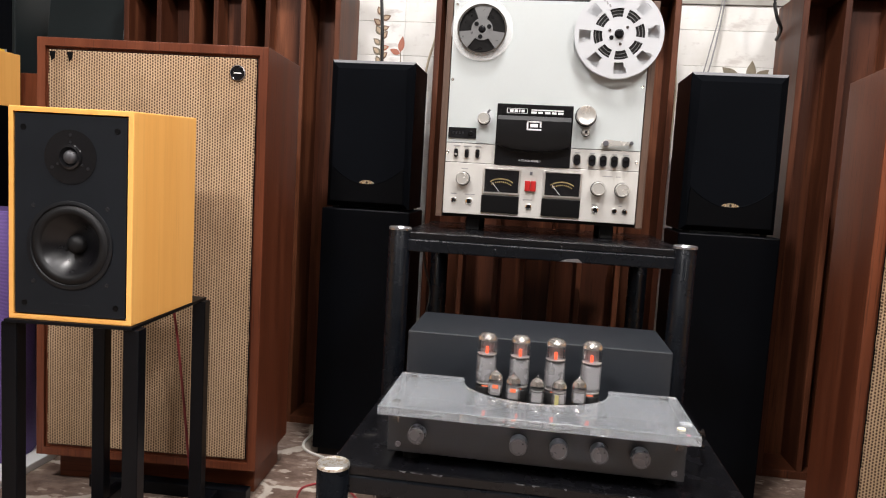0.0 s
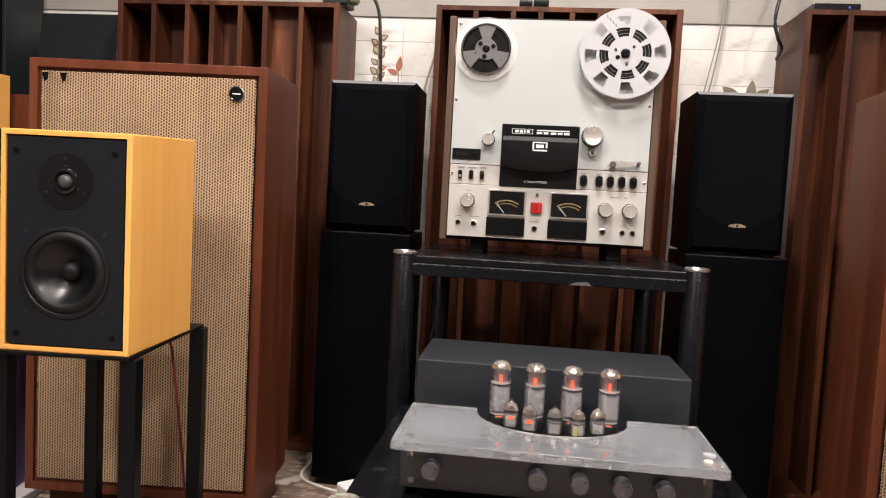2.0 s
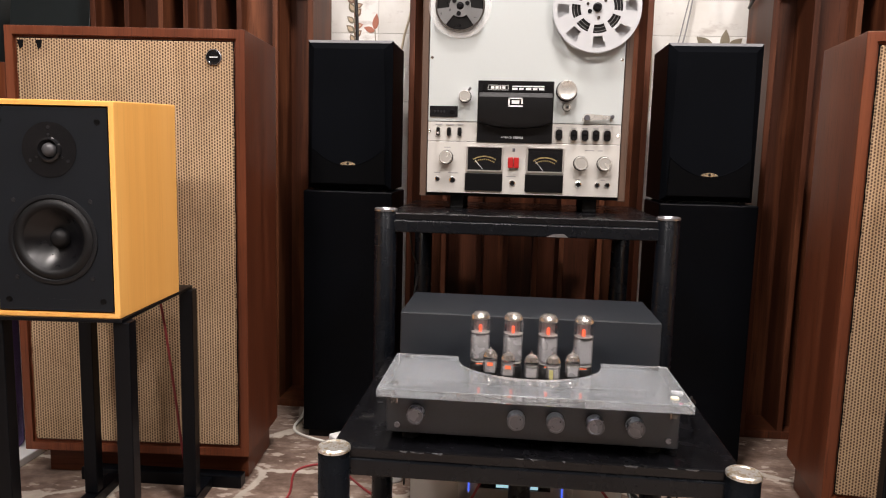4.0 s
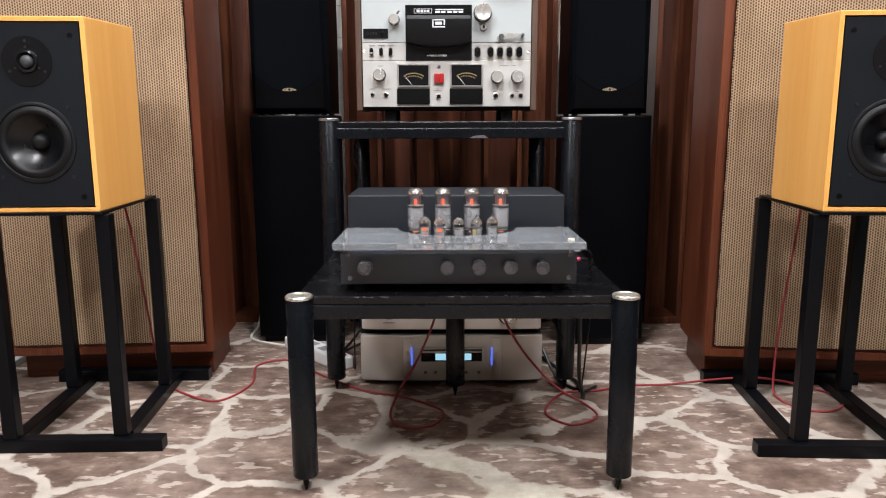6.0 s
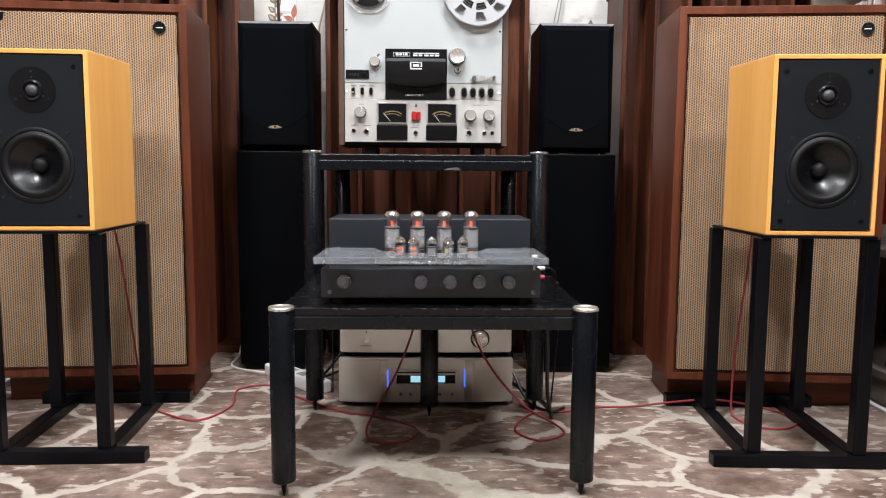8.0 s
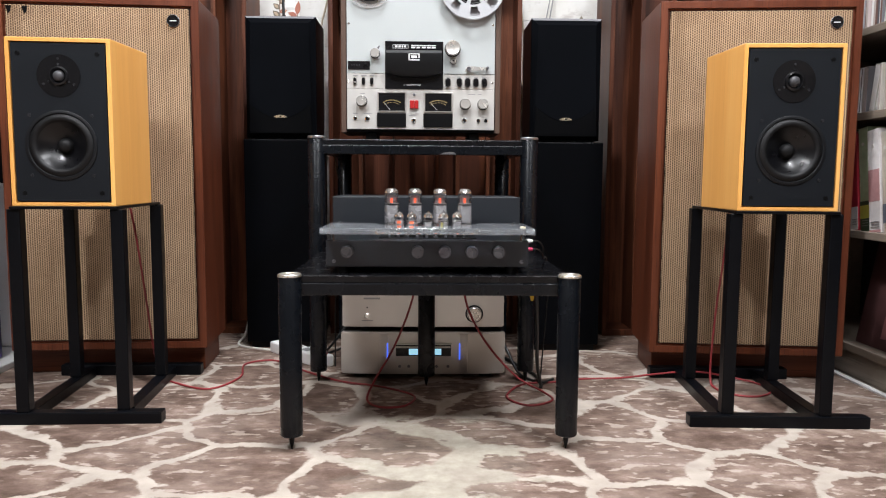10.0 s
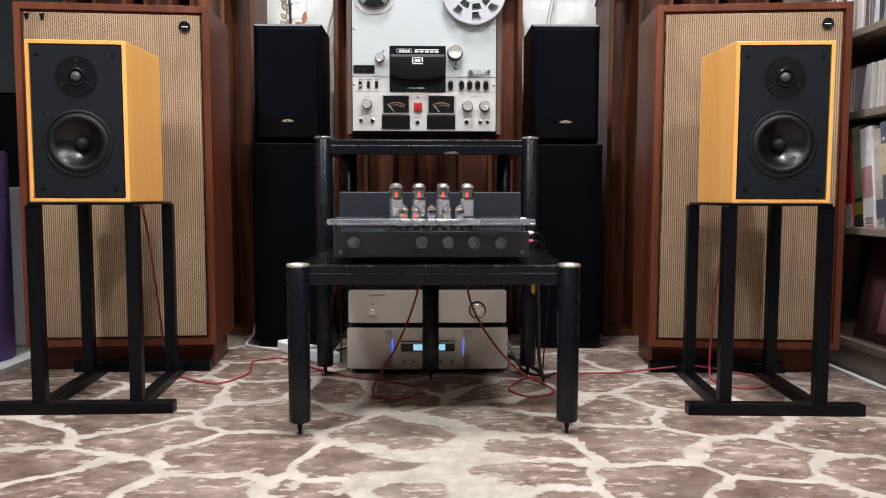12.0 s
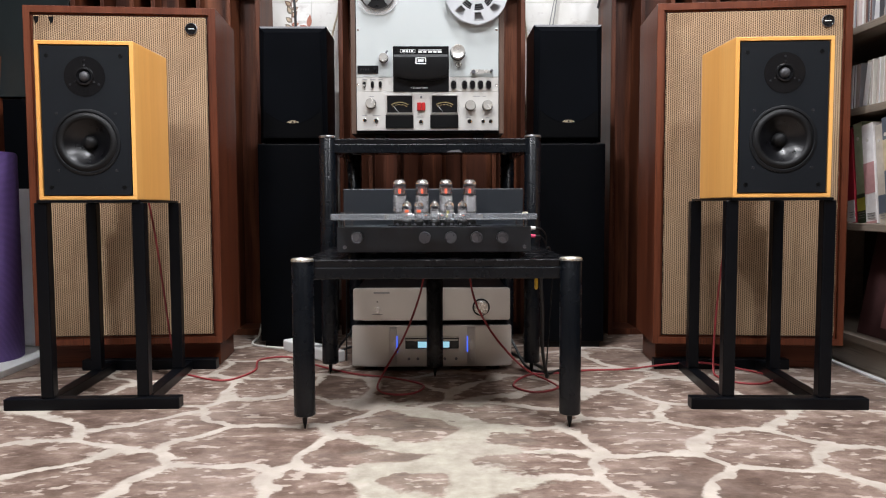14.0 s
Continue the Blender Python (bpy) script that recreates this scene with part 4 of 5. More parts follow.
def lettering(words, x, y, z, size, material, parent):
    c = bpy.data.curves.new("lettering", "FONT")
    c.body, c.size, c.align_x, c.align_y, c.extrude = words, size, "CENTER", "CENTER", 0.0001
    c.materials.append(material)
    o = new("lettering", c)
    o.parent = parent
    o.matrix_basis = pose(x, y, z, 90)
    return o


lettering("4-TRACK STEREO", hx0 + 0.47 * wide, PY - 0.0044, hz0 + 0.011, 0.0062, PRINTWHITE, head)


def deck_knob(u, v, r, h, material=KNOBALU, name="knob", skirt=True):
    x, z = at_panel(u, v)
    k = part(name, disc_knob(x, PY - 0.001, z, r, h, 36), material, deck, "", True)
    if skirt:
        part("skirt", lathe([(r * 1.1, 0), (r * 1.1, 0.002), (r * 0.9, 0.002)], 36, to_front(x, PY - 0.001, z)), SCREWDARK, k)
    return k


x, z = at_panel(0.196, 0.545)
part("knob_base", lathe([(0.0175, 0), (0.0175, 0.002), (0, 0.002)], 36, to_front(x, PY, z)), REELWHITE, deck)
deck_knob(0.192, 0.548, 0.0125, 0.02)
x, z = at_panel(0.192, 0.548)
part("tape_guide", cord([(x + 0.008, PY - 0.018, z + 0.012), (x + 0.011, PY - 0.02, z + 0.0165), (x + 0.013, PY - 0.02, z + 0.0185)], 0.0025), KNOBGREY, deck)
deck_knob(0.713, 0.515, 0.0205, 0.026)
deck_knob(0.718, 0.588, 0.0085, 0.012)
x, z = at_panel(0.718, 0.588)
part("pinch_pin", lathe([(0.003, 0), (0.003, 0.017), (0, 0.018)], 14, to_front(x, PY, z)), GLOSSBLACK, deck)
arm = plate([(at_panel(0.815, 0.648)[0] - 0.008, at_panel(0, 0.653)[1]), (at_panel(0.95, 0)[0], at_panel(0, 0.637)[1]), (at_panel(0.955, 0)[0], at_panel(0, 0.625)[1]), (at_panel(0.815, 0)[0], at_panel(0, 0.617)[1]), (at_panel(0.8, 0)[0], at_panel(0, 0.635)[1])], PY - 0.0085, PY - 0.006)
lever = part("tension_arm", arm, KNOBALU, deck, "pale metal tension arm")
for u, v, r, h in ((0.822, 0.635, 0.0062, 0.012), (0.948, 0.63, 0.004, 0.018)):
    x, z = at_panel(u, v)
    part("roller", disc_knob(x, PY, z, r, h, 20), KNOBGREY, lever, "", True)
cx0, cz1 = at_panel(0.008, 0.592)
cx1, cz0 = at_panel(0.155, 0.643)
counter = part("counter", box(cx0, cx1, PY - 0.003, PY, cz0, cz1, 0.001), GLOSSBLACK, deck, "black tape counter window")
for k in range(4):
    part("digit", box(cx0 + 0.009 + 0.007 * k, cx0 + 0.0125 + 0.007 * k, PY - 0.0036, PY - 0.0029, cz0 + 0.009, cz0 + 0.0145), SCREWDARK, counter)
part("reset_button", disc_knob(cx1 - 0.012, PY - 0.003, (cz0 + cz1) / 2, 0.005, 0.003, 16), BLACK, counter)


def capsule(u, v, w, h, proud, chrome):
    x, z = at_panel(u, v)
    prof = []
    for k in range(20):
        a = 2 * math.pi * k / 20
        prof.append((x + w / 2 * math.cos(a), z + (h - w) / 2 * (1 if math.sin(a) > 0 else -1) + w / 2 * math.sin(a)))
    k = part("switch", plate(prof, PY - proud, PY), GLOSSBLACK, deck, "oval black rocker switch")
    ring = [(x + (a - x) * 1.3, z + (b - z) * 1.2) for a, b in prof]
    part("ring", plate(ring, PY - 0.0018, PY), KNOBALU, k)
    part("tip", box(x - w * 0.3, x + w * 0.3, PY - proud - 0.003, PY - proud, z - h * 0.32 if chrome else z + h * 0.05, z - h * 0.05 if chrome else z + h * 0.3, 0.001), SILVER if chrome else GLOSSBLACK, k)


for k, u in enumerate((0.055, 0.112, 0.168)):
    capsule(u, 0.712, 0.0085, 0.0185, 0.005, k == 0)
for u in (0.683, 0.76, 0.816, 0.872, 0.929):
    capsule(u, 0.716, 0.0145, 0.0235, 0.009, False)
for u, v, w in ((0.058, 0.678, 0.014), (0.115, 0.678, 0.016), (0.17, 0.678, 0.013), (0.685, 0.683, 0.012), (0.76, 0.683, 0.011), (0.816, 0.684, 0.011), (0.872, 0.684, 0.011), (0.929, 0.684, 0.013), (0.105, 0.785, 0.014), (0.055, 0.905, 0.013), (0.14, 0.905, 0.022), (0.445, 0.915, 0.02), (0.845, 0.785, 0.02), (0.79, 0.92, 0.011), (0.92, 0.92, 0.009), (0.9, 0.785, 0.01)):
    x, z = at_panel(u, v)
    part("caption", box(x - w / 2, x + w / 2, PY - 0.0014, PY - 0.0009 if v > 0.757 else PY + 0.0008, z - 0.001, z + 0.001), PRINT, deck)
deck_knob(0.1, 0.832, 0.0142, 0.02)
deck_knob(0.802, 0.845, 0.0145, 0.02)
deck_knob(0.922, 0.845, 0.0145, 0.02)
for u, v, r in ((0.056, 0.935, 0.0055), (0.137, 0.937, 0.0068), (0.795, 0.943, 0.0068), (0.892, 0.943, 0.0055), (0.943, 0.943, 0.0055), (0.452, 0.945, 0.0062)):
    x, z = at_panel(u, v)
    j = part("jack", lathe([(r, 0), (r, 0.003), (r * 0.7, 0.004), (r * 0.6, 0.001), (0, 0.001)], 20, to_front(x, PY - 0.001, z)), CHROME, deck, "", True)
    part("hole", lathe([(r * 0.62, 0.0012), (0, 0.0014)], 16, to_front(x, PY - 0.0012, z)), BLACK, j)
x, z = at_panel(0.455, 0.85)
for dx in (-0.0061, 0.0061):
    part("record_button", box(x + dx - 0.0057, x + dx + 0.0057, PY - 0.009, PY - 0.001, z - 0.0115, z + 0.0115, 0.0015), RED, deck, "red record button")
x, z = at_panel(0.455, 0.79)
part("lamp_lens", box(x - 0.003, x + 0.003, PY - 0.003, PY - 0.001, z - 0.0035, z + 0.0035, 0.0008), KNOBGREY, deck)


def meter(u0, u1):
    a, top = at_panel(u0, 0.775)
    b, bot = at_panel(u1, 0.895)
    m = part("vu_meter", recessed(a, b, PY - 0.005, PY - 0.001, bot, top, 0.003, 0.0025, 0.0006), SILVER, deck, "black level meter with amber scale")
    part("dial", box(a + 0.0035, b - 0.0035, PY - 0.0033, PY - 0.0024, bot + 0.0035, top - 0.0035), GLOSSBLACK, m)
    mx, pz = (a + b) / 2, bot - 0.012
    for k in range(21):
        g = radians(58 + 64 * k / 20)
        for r in (0.045, 0.0385):
            if r < 0.04 and k % 2:
                continue
            part("graduation", box(mx - r * math.cos(g) - 0.0008, mx - r * math.cos(g) + 0.0008, PY - 0.0039, PY - 0.0032, pz + r * math.sin(g) - 0.0013, pz + r * math.sin(g) + 0.0013), METERGLOW, m)
    part("needle", cord([(mx - 0.004, PY - 0.004, bot + 0.005), (mx - 0.016, PY - 0.004, bot + 0.019), (mx - 0.021, PY - 0.004, bot + 0.025)], 0.0005, 5, 2), PRINTWHITE, m)
    c, d = at_panel(u0 - 0.004, 0.903)[0], at_panel(u1, 0)[0]
    part("meter_hood", box(c, d, PY - 0.006, PY - 0.001, at_panel(0, 0.985)[1], at_panel(0, 0.903)[1], 0.0012), BLACK, m)


meter(0.207, 0.4)
meter(0.522, 0.716)

# ---------------------------------------------------------------- valve amplifier and its power supply
amp = thing("valve_amplifier", "charcoal valve amplifier with clear acrylic top, glowing tubes", "amplifier")
AX0, AX1, AY = -0.195, 0.219, 1.08
part("chassis", box(AX0, AX1, AY, 1.24, 0.369, 0.424, 0.0018), AMPGREY, amp)
for sx in (AX0 + 0.02, AX1 - 0.045):
    for sy in (AY + 0.012, 1.21):
        part("foot", lathe([(0.0125, 0), (0.0125, 0.0115), (0.011, 0.0125), (0, 0.0125)], 20, Matrix.Translation((sx + 0.0125, sy + 0.0125, 0.3565))), RUBBER, amp, "", True)
for x in (-0.151, -0.008, 0.047, 0.102, 0.157):
    k = part("knob", lathe([(0.0125, 0), (0.0125, 0.017), (0.0115, 0.0182), (0.0098, 0.0182), (0.0092, 0.0174), (0, 0.0174)], 32, to_front(x, AY - 0.001, 0.401)), AMPKNOB, amp, "turned grey metal knob", True)
    part("dot", lathe([(0.0011, 0), (0, 0.0004)], 10, to_front(x + 0.006, AY - 0.0192, 0.406)), BLACK, k)
for x in (AX0 + 0.016, AX1 - 0.014):
    part("bolt", lathe([(0.0042, 0), (0.0042, 0.0018), (0.0022, 0.002), (0.002, 0.0008), (0, 0.0008)], 16, to_front(x, AY, 0.3805)), KNOBGREY, amp)
cut = []
for k in range(25):
    a = math.pi * k / 24
    cut.append((0.011 + 0.111 * math.cos(a), 1.202 - 0.1 * math.sin(a) ** 0.85 if 0 < k < 24 else 1.202))
sheet_outline = [(-0.2, 1.026), (0.224, 1.026), (0.224, 1.202)] + cut + [(-0.2, 1.202)]
sheet = plate(sheet_outline, 0.0, 0.0125)
moved(sheet, Matrix.Translation((0, 0, 0.4395)) @ Matrix.Rotation(radians(-90), 4, "X") @ Matrix.Scale(-1, 4, (0, 1, 0)))
bmesh.ops.bevel(sheet, geom=[e for e in sheet.edges if e.calc_face_angle(0) > 0.6], offset=0.0008, segments=1, affect="EDGES")
top_sheet = part("acrylic_top", sheet, ACRYLIC, amp, "thick clear acrylic sheet with round cut-out")
for x in (-0.178, 0.202):
    for y in (1.048, 1.184):
        so = part("standoff", lathe([(0.0045, 0.424), (0.0045, 0.4392), (0.0, 0.4392)], 20, Matrix.Translation((x, y, 0))), CLEARPLASTIC, top_sheet, "", True)
        part("bolt_head", lathe([(0.0058, 0.4522), (0.0058, 0.4545), (0.0045, 0.4552), (0, 0.4552)], 20, Matrix.Translation((x, y, 0))), IVORY if x > 0 and y < 1.1 else CLEARPLASTIC, so, "", True)
part("tube_deck", box(-0.09, 0.115, 1.125, 1.235, 0.424, 0.4255), BLACK, amp)
for k in range(9):
    part("vent_pin", lathe([(0.003, 0.4255), (0.003, 0.43), (0, 0.43)], 10, Matrix.Translation((-0.07 + 0.02 * k, 1.128 + 0.0009 * (k - 4) ** 2, 0))), KNOBGREY, amp)


def power_tube(x, y, z):
    g = part("power_tube", lathe([(0.0132, z + 0.018), (0.0155, z + 0.024), (0.0155, z + 0.088), (0.0143, z + 0.097), (0.0095, z + 0.102), (0, z + 0.1032)], 28, Matrix.Translation((x, y, 0))), GLASS, amp, "tall glass valve with orange glow", True)
    g.visible_shadow = False
    part("tube_base", lathe([(0.0148, z), (0.0152, z + 0.002), (0.0152, z + 0.018), (0.0138, z + 0.02), (0, z + 0.02)], 24, Matrix.Translation((x, y, 0))), TUBEBASE, g, "", True)
    part("anode", moved(box(-0.0122, 0.0122, -0.0085, 0.0085, z + 0.027, z + 0.068, 0.005, 4), Matrix.Translation((x, y, 0)) @ Matrix.Rotation(0.35, 4, "Z")), PLATEGREY, g, "grey metal anode", True)
    for h in (0.0235, 0.069):
        part("mica", lathe([(0.0132, z + h), (0.0138, z + h + 0.0012), (0, z + h + 0.0012)], 20, Matrix.Translation((x, y, 0))), MICA, g)
    part("heater", box(x - 0.0017, x + 0.0017, y - 0.003, y + 0.003, z + 0.0708, z + 0.0815, 0.0008), FILAMENT, g, "glowing orange heater")
    part("heater_end", box(x - 0.005, x + 0.005, y - 0.0135, y - 0.012, z + 0.0205, z + 0.0225, 0.0004), HEATER, g, "faint red glow")
    part("grid_fin", box(x - 0.006, x + 0.006, y + 0.004, y + 0.0046, z + 0.071, z + 0.088), PLATEGREY, g)
    part("getter", lathe([(0.0146, z + 0.092), (0.0136, z + 0.097), (0.009, z + 0.1012), (0, z + 0.1022)], 28, Matrix.Translation((x, y, 0))), GETTER, g, "", True)


def small_tube(x, y, z, marked):
    g = part("signal_tube", lathe([(0.0098, z + 0.002), (0.0108, z + 0.006), (0.0108, z + 0.036), (0.008, z + 0.0415), (0.0035, z + 0.0445), (0.0016, z + 0.0475), (0, z + 0.0505)], 24, Matrix.Translation((x, y, 0))), GLASS, amp, "small glass valve", True)
    g.visible_shadow = False
    part("tube_socket", lathe([(0.0115, z - 0.008), (0.0115, z), (0.009, z + 0.002), (0, z + 0.002)], 20, Matrix.Translation((x, y, 0))), TUBEBASE, g)
    part("anode", box(x - 0.0075, x + 0.0075, y - 0.0055, y + 0.0055, z + 0.009, z + 0.025, 0.002), PLATEGREY, g)
    part("mica", lathe([(0.0078, z + 0.0262), (0.008, z + 0.0272), (0, z + 0.0272)], 16, Matrix.Translation((x, y, 0))), MICA, g)
    part("getter", lathe([(0.0103, z + 0.034), (0.0082, z + 0.041), (0.0033, z + 0.0438), (0, z + 0.045)], 24, Matrix.Translation((x, y, 0))), GETTER, g, "", True)
    if marked == "lit":
        part("heater", box(x - 0.004, x + 0.004, y - 0.0066, y - 0.0057, z + 0.02, z + 0.0262, 0.0004), HEATER, g)
    if marked == "yellow":
        part("print", box(x - 0.0062, x - 0.0005, y - 0.0112, y - 0.0095, z + 0.01, z + 0.024), LABELYELLOW, g, "faded yellow print")


for x in (-0.067, -0.0155, 0.039, 0.0935):
    power_tube(x, 1.196, 0.4255)
for x, y, word in ((-0.049, 1.158, "lit"), (-0.022, 1.146, "lit"), (0.013, 1.141, ""), (0.0455, 1.143, "yellow"), (0.075, 1.157, "")):
    small_tube(x, y, 0.4335, word)

psu = thing("power_supply", "plain charcoal metal power supply box behind the valves", "power supply")
part("case", box(-0.203, 0.2235, 1.252, 1.43, 0.366, 0.5085, 0.0018), AMPGREY, psu)
for sx in (-0.185, 0.195):
    for sy in (1.29, 1.42):
        part("foot", lathe([(0.011, 0.3565), (0.011, 0.366), (0, 0.366)], 18, Matrix.Translation((sx + 0.006, sy, 0))), RUBBER, psu)

# plugs and leads at the amplifier's side
for z, mat, word in ((0.4175, WHITEPLASTIC, "white plug with a black lead in the amplifier"), (0.4, PINK, "pink plug with a black lead in the amplifier")):
    pl = thing("phono_plug", word, "plug", "phono plugs")
    part("sleeve", moved(lathe([(0.0, 0), (0.0045, 0), (0.0048, 0.012), (0.0036, 0.019), (0, 0.019)], 16), Matrix.Translation((AX1, 1.15, z)) @ Matrix.Rotation(radians(90), 4, "Y")), mat, pl, "", True)
    part("lead", cord([(AX1 + 0.018, 1.15, z), (AX1 + 0.033, 1.16, z - 0.002), (AX1 + 0.05, 1.2, z - 0.02), (AX1 + 0.062, 1.27, 0.366), (AX1 + 0.082, 1.34, 0.36), (AX1 + 0.1, 1.4, 0.3), (AX1 + 0.1, 1.45, 0.15), (AX1 + 0.1, 1.5, 0.01)], 0.0019), CORDBLACK, pl)
yp = thing("phono_plug", "yellow plug dangling on a black lead below the shelf", "plug", "phono plugs")
part("sleeve", lathe([(0.003, 0.262), (0.0048, 0.268), (0.0048, 0.286), (0.003, 0.29), (0, 0.29)], 16, Matrix.Translation((0.262, 1.3, 0))), YELLOW, yp, "", True)
part("lead", cord([(0.262, 1.3, 0.288), (0.263, 1.31, 0.33), (0.262, 1.33, 0.332)], 0.0018), CORDBLACK, yp)

# ---------------------------------------------------------------- silver components on the floor


def silver_component(name, label, x0, x1, y0, y1, z0, z1, bow):
    c = thing(name, label, "amplifier")
    n = 16
    out = []
    for k in range(n + 1):
        u = -1 + 2 * k / n
        out.append(((x0 + x1) / 2 + u * (x1 - x0) / 2, y0 + bow * abs(u) ** 6))
    out += [(x1, y0 + 0.03), (x0, y0 + 0.03)]
    bm = bmesh.new()
    f = bm.faces.new([bm.verts.new((a, b, z0)) for a, b in out])
    got = bmesh.ops.extrude_face_region(bm, geom=[f])
    bmesh.ops.translate(bm, verts=[v for v in got["geom"] if isinstance(v, bmesh.types.BMVert)], vec=(0, 0, z1 - z0))
    bmesh.ops.bevel(bm, geom=[e for e in bm.edges if abs(e.verts[0].co.z - e.verts[1].co.z) < 1e-5], offset=0.003, segments=2, affect="EDGES")
    part("front_panel", bm, CHAMPAGNE, c, "champagne metal front panel", True)
    part("case", box(x0 + 0.006, x1 - 0.006, y0 + 0.03, y1, z0 + 0.003, z1 - 0.002, 0.002), BLACK, c)
    for sx in (x0 + 0.05, x1 - 0.05):
        for sy in (y0 + 0.05, y1 - 0.05):
            part("foot", lathe([(0.02, z0 - 0.014), (0.02, z0 + 0.004), (0, z0 + 0.004)], 20, Matrix.Translation((sx, sy, 0))), RUBBER, c)
    return c


cd = silver_component("power_amplifier", "champagne disc player with lit blue display on the carpet", -0.222, 0.229, 1.548, 1.88, 0.0142, 0.1305, 0.01)
part("window", recessed(-0.075, 0.083, 1.5435, 1.55, 0.062, 0.101, 0.0035, 0.003, 0.0012), SILVER, cd)
part("tray", box(-0.0715, 0.0795, 1.5462, 1.5478, 0.0655, 0.0975), GLOSSBLACK, cd)
part("display", box(-0.036, 0.053, 1.5452, 1.5463, 0.069, 0.086), DISPLAY, cd, "glowing pale blue display")
for inner, outer in ((-0.0945, -0.116), (0.1035, 0.126)):
    lo, hi = min(inner, outer), max(inner, outer)
    part("pillar", box(lo, hi, 1.5455, 1.55, 0.02, 0.127, 0.0018), SILVER, cd, "", True)
    part("led_strip", box(inner - 0.0016, inner + 0.0016, 1.5443, 1.5458, 0.056, 0.102), BLUELED, cd, "glowing blue light strip")
    for z in (0.034, 0.062, 0.09):
        part("button", disc_knob((lo + hi) / 2, 1.546, z, 0.0034, 0.002, 14), CHAMPAGNE, cd)
part("tray_lip", box(-0.07, 0.078, 1.5428, 1.5465, 0.0885, 0.0935, 0.0008), SILVER, cd)
for x in (-0.061, -0.036, 0.04, 0.072):
    part("button", disc_knob(x, 1.5475, 0.037, 0.0042, 0.003, 14), KNOBGREY, cd)
pre = silver_component("integrated_amplifier", "champagne integrated amplifier stacked on the disc player", -0.218, 0.225, 1.556, 1.87, 0.1445, 0.235, 0.004)
part("volume_ring", lathe([(0.0245, 0), (0.0245, 0.002), (0.0205, 0.003)], 40, to_front(0.143, 1.556, 0.1815)), SCREWDARK, pre, "", True)
part("volume_knob", disc_knob(0.143, 1.555, 0.1815, 0.0192, 0.02, 40), KNOBALU, pre, "round volume knob", True)
part("power_button", disc_knob(-0.15, 1.556, 0.176, 0.0075, 0.005, 24), KNOBALU, pre, "", True)
part("mark", box(-0.165, -0.135, 1.5553, 1.5563, 0.161, 0.1635), PRINT, pre)
part("mark", box(-0.16, -0.115, 1.5553, 1.5563, 0.221, 0.226), PRINT, pre)
part("status_dot", lathe([(0.0022, 0), (0, 0.0008)], 12, to_front(-0.15, 1.556, 0.198)), BLACK, pre)

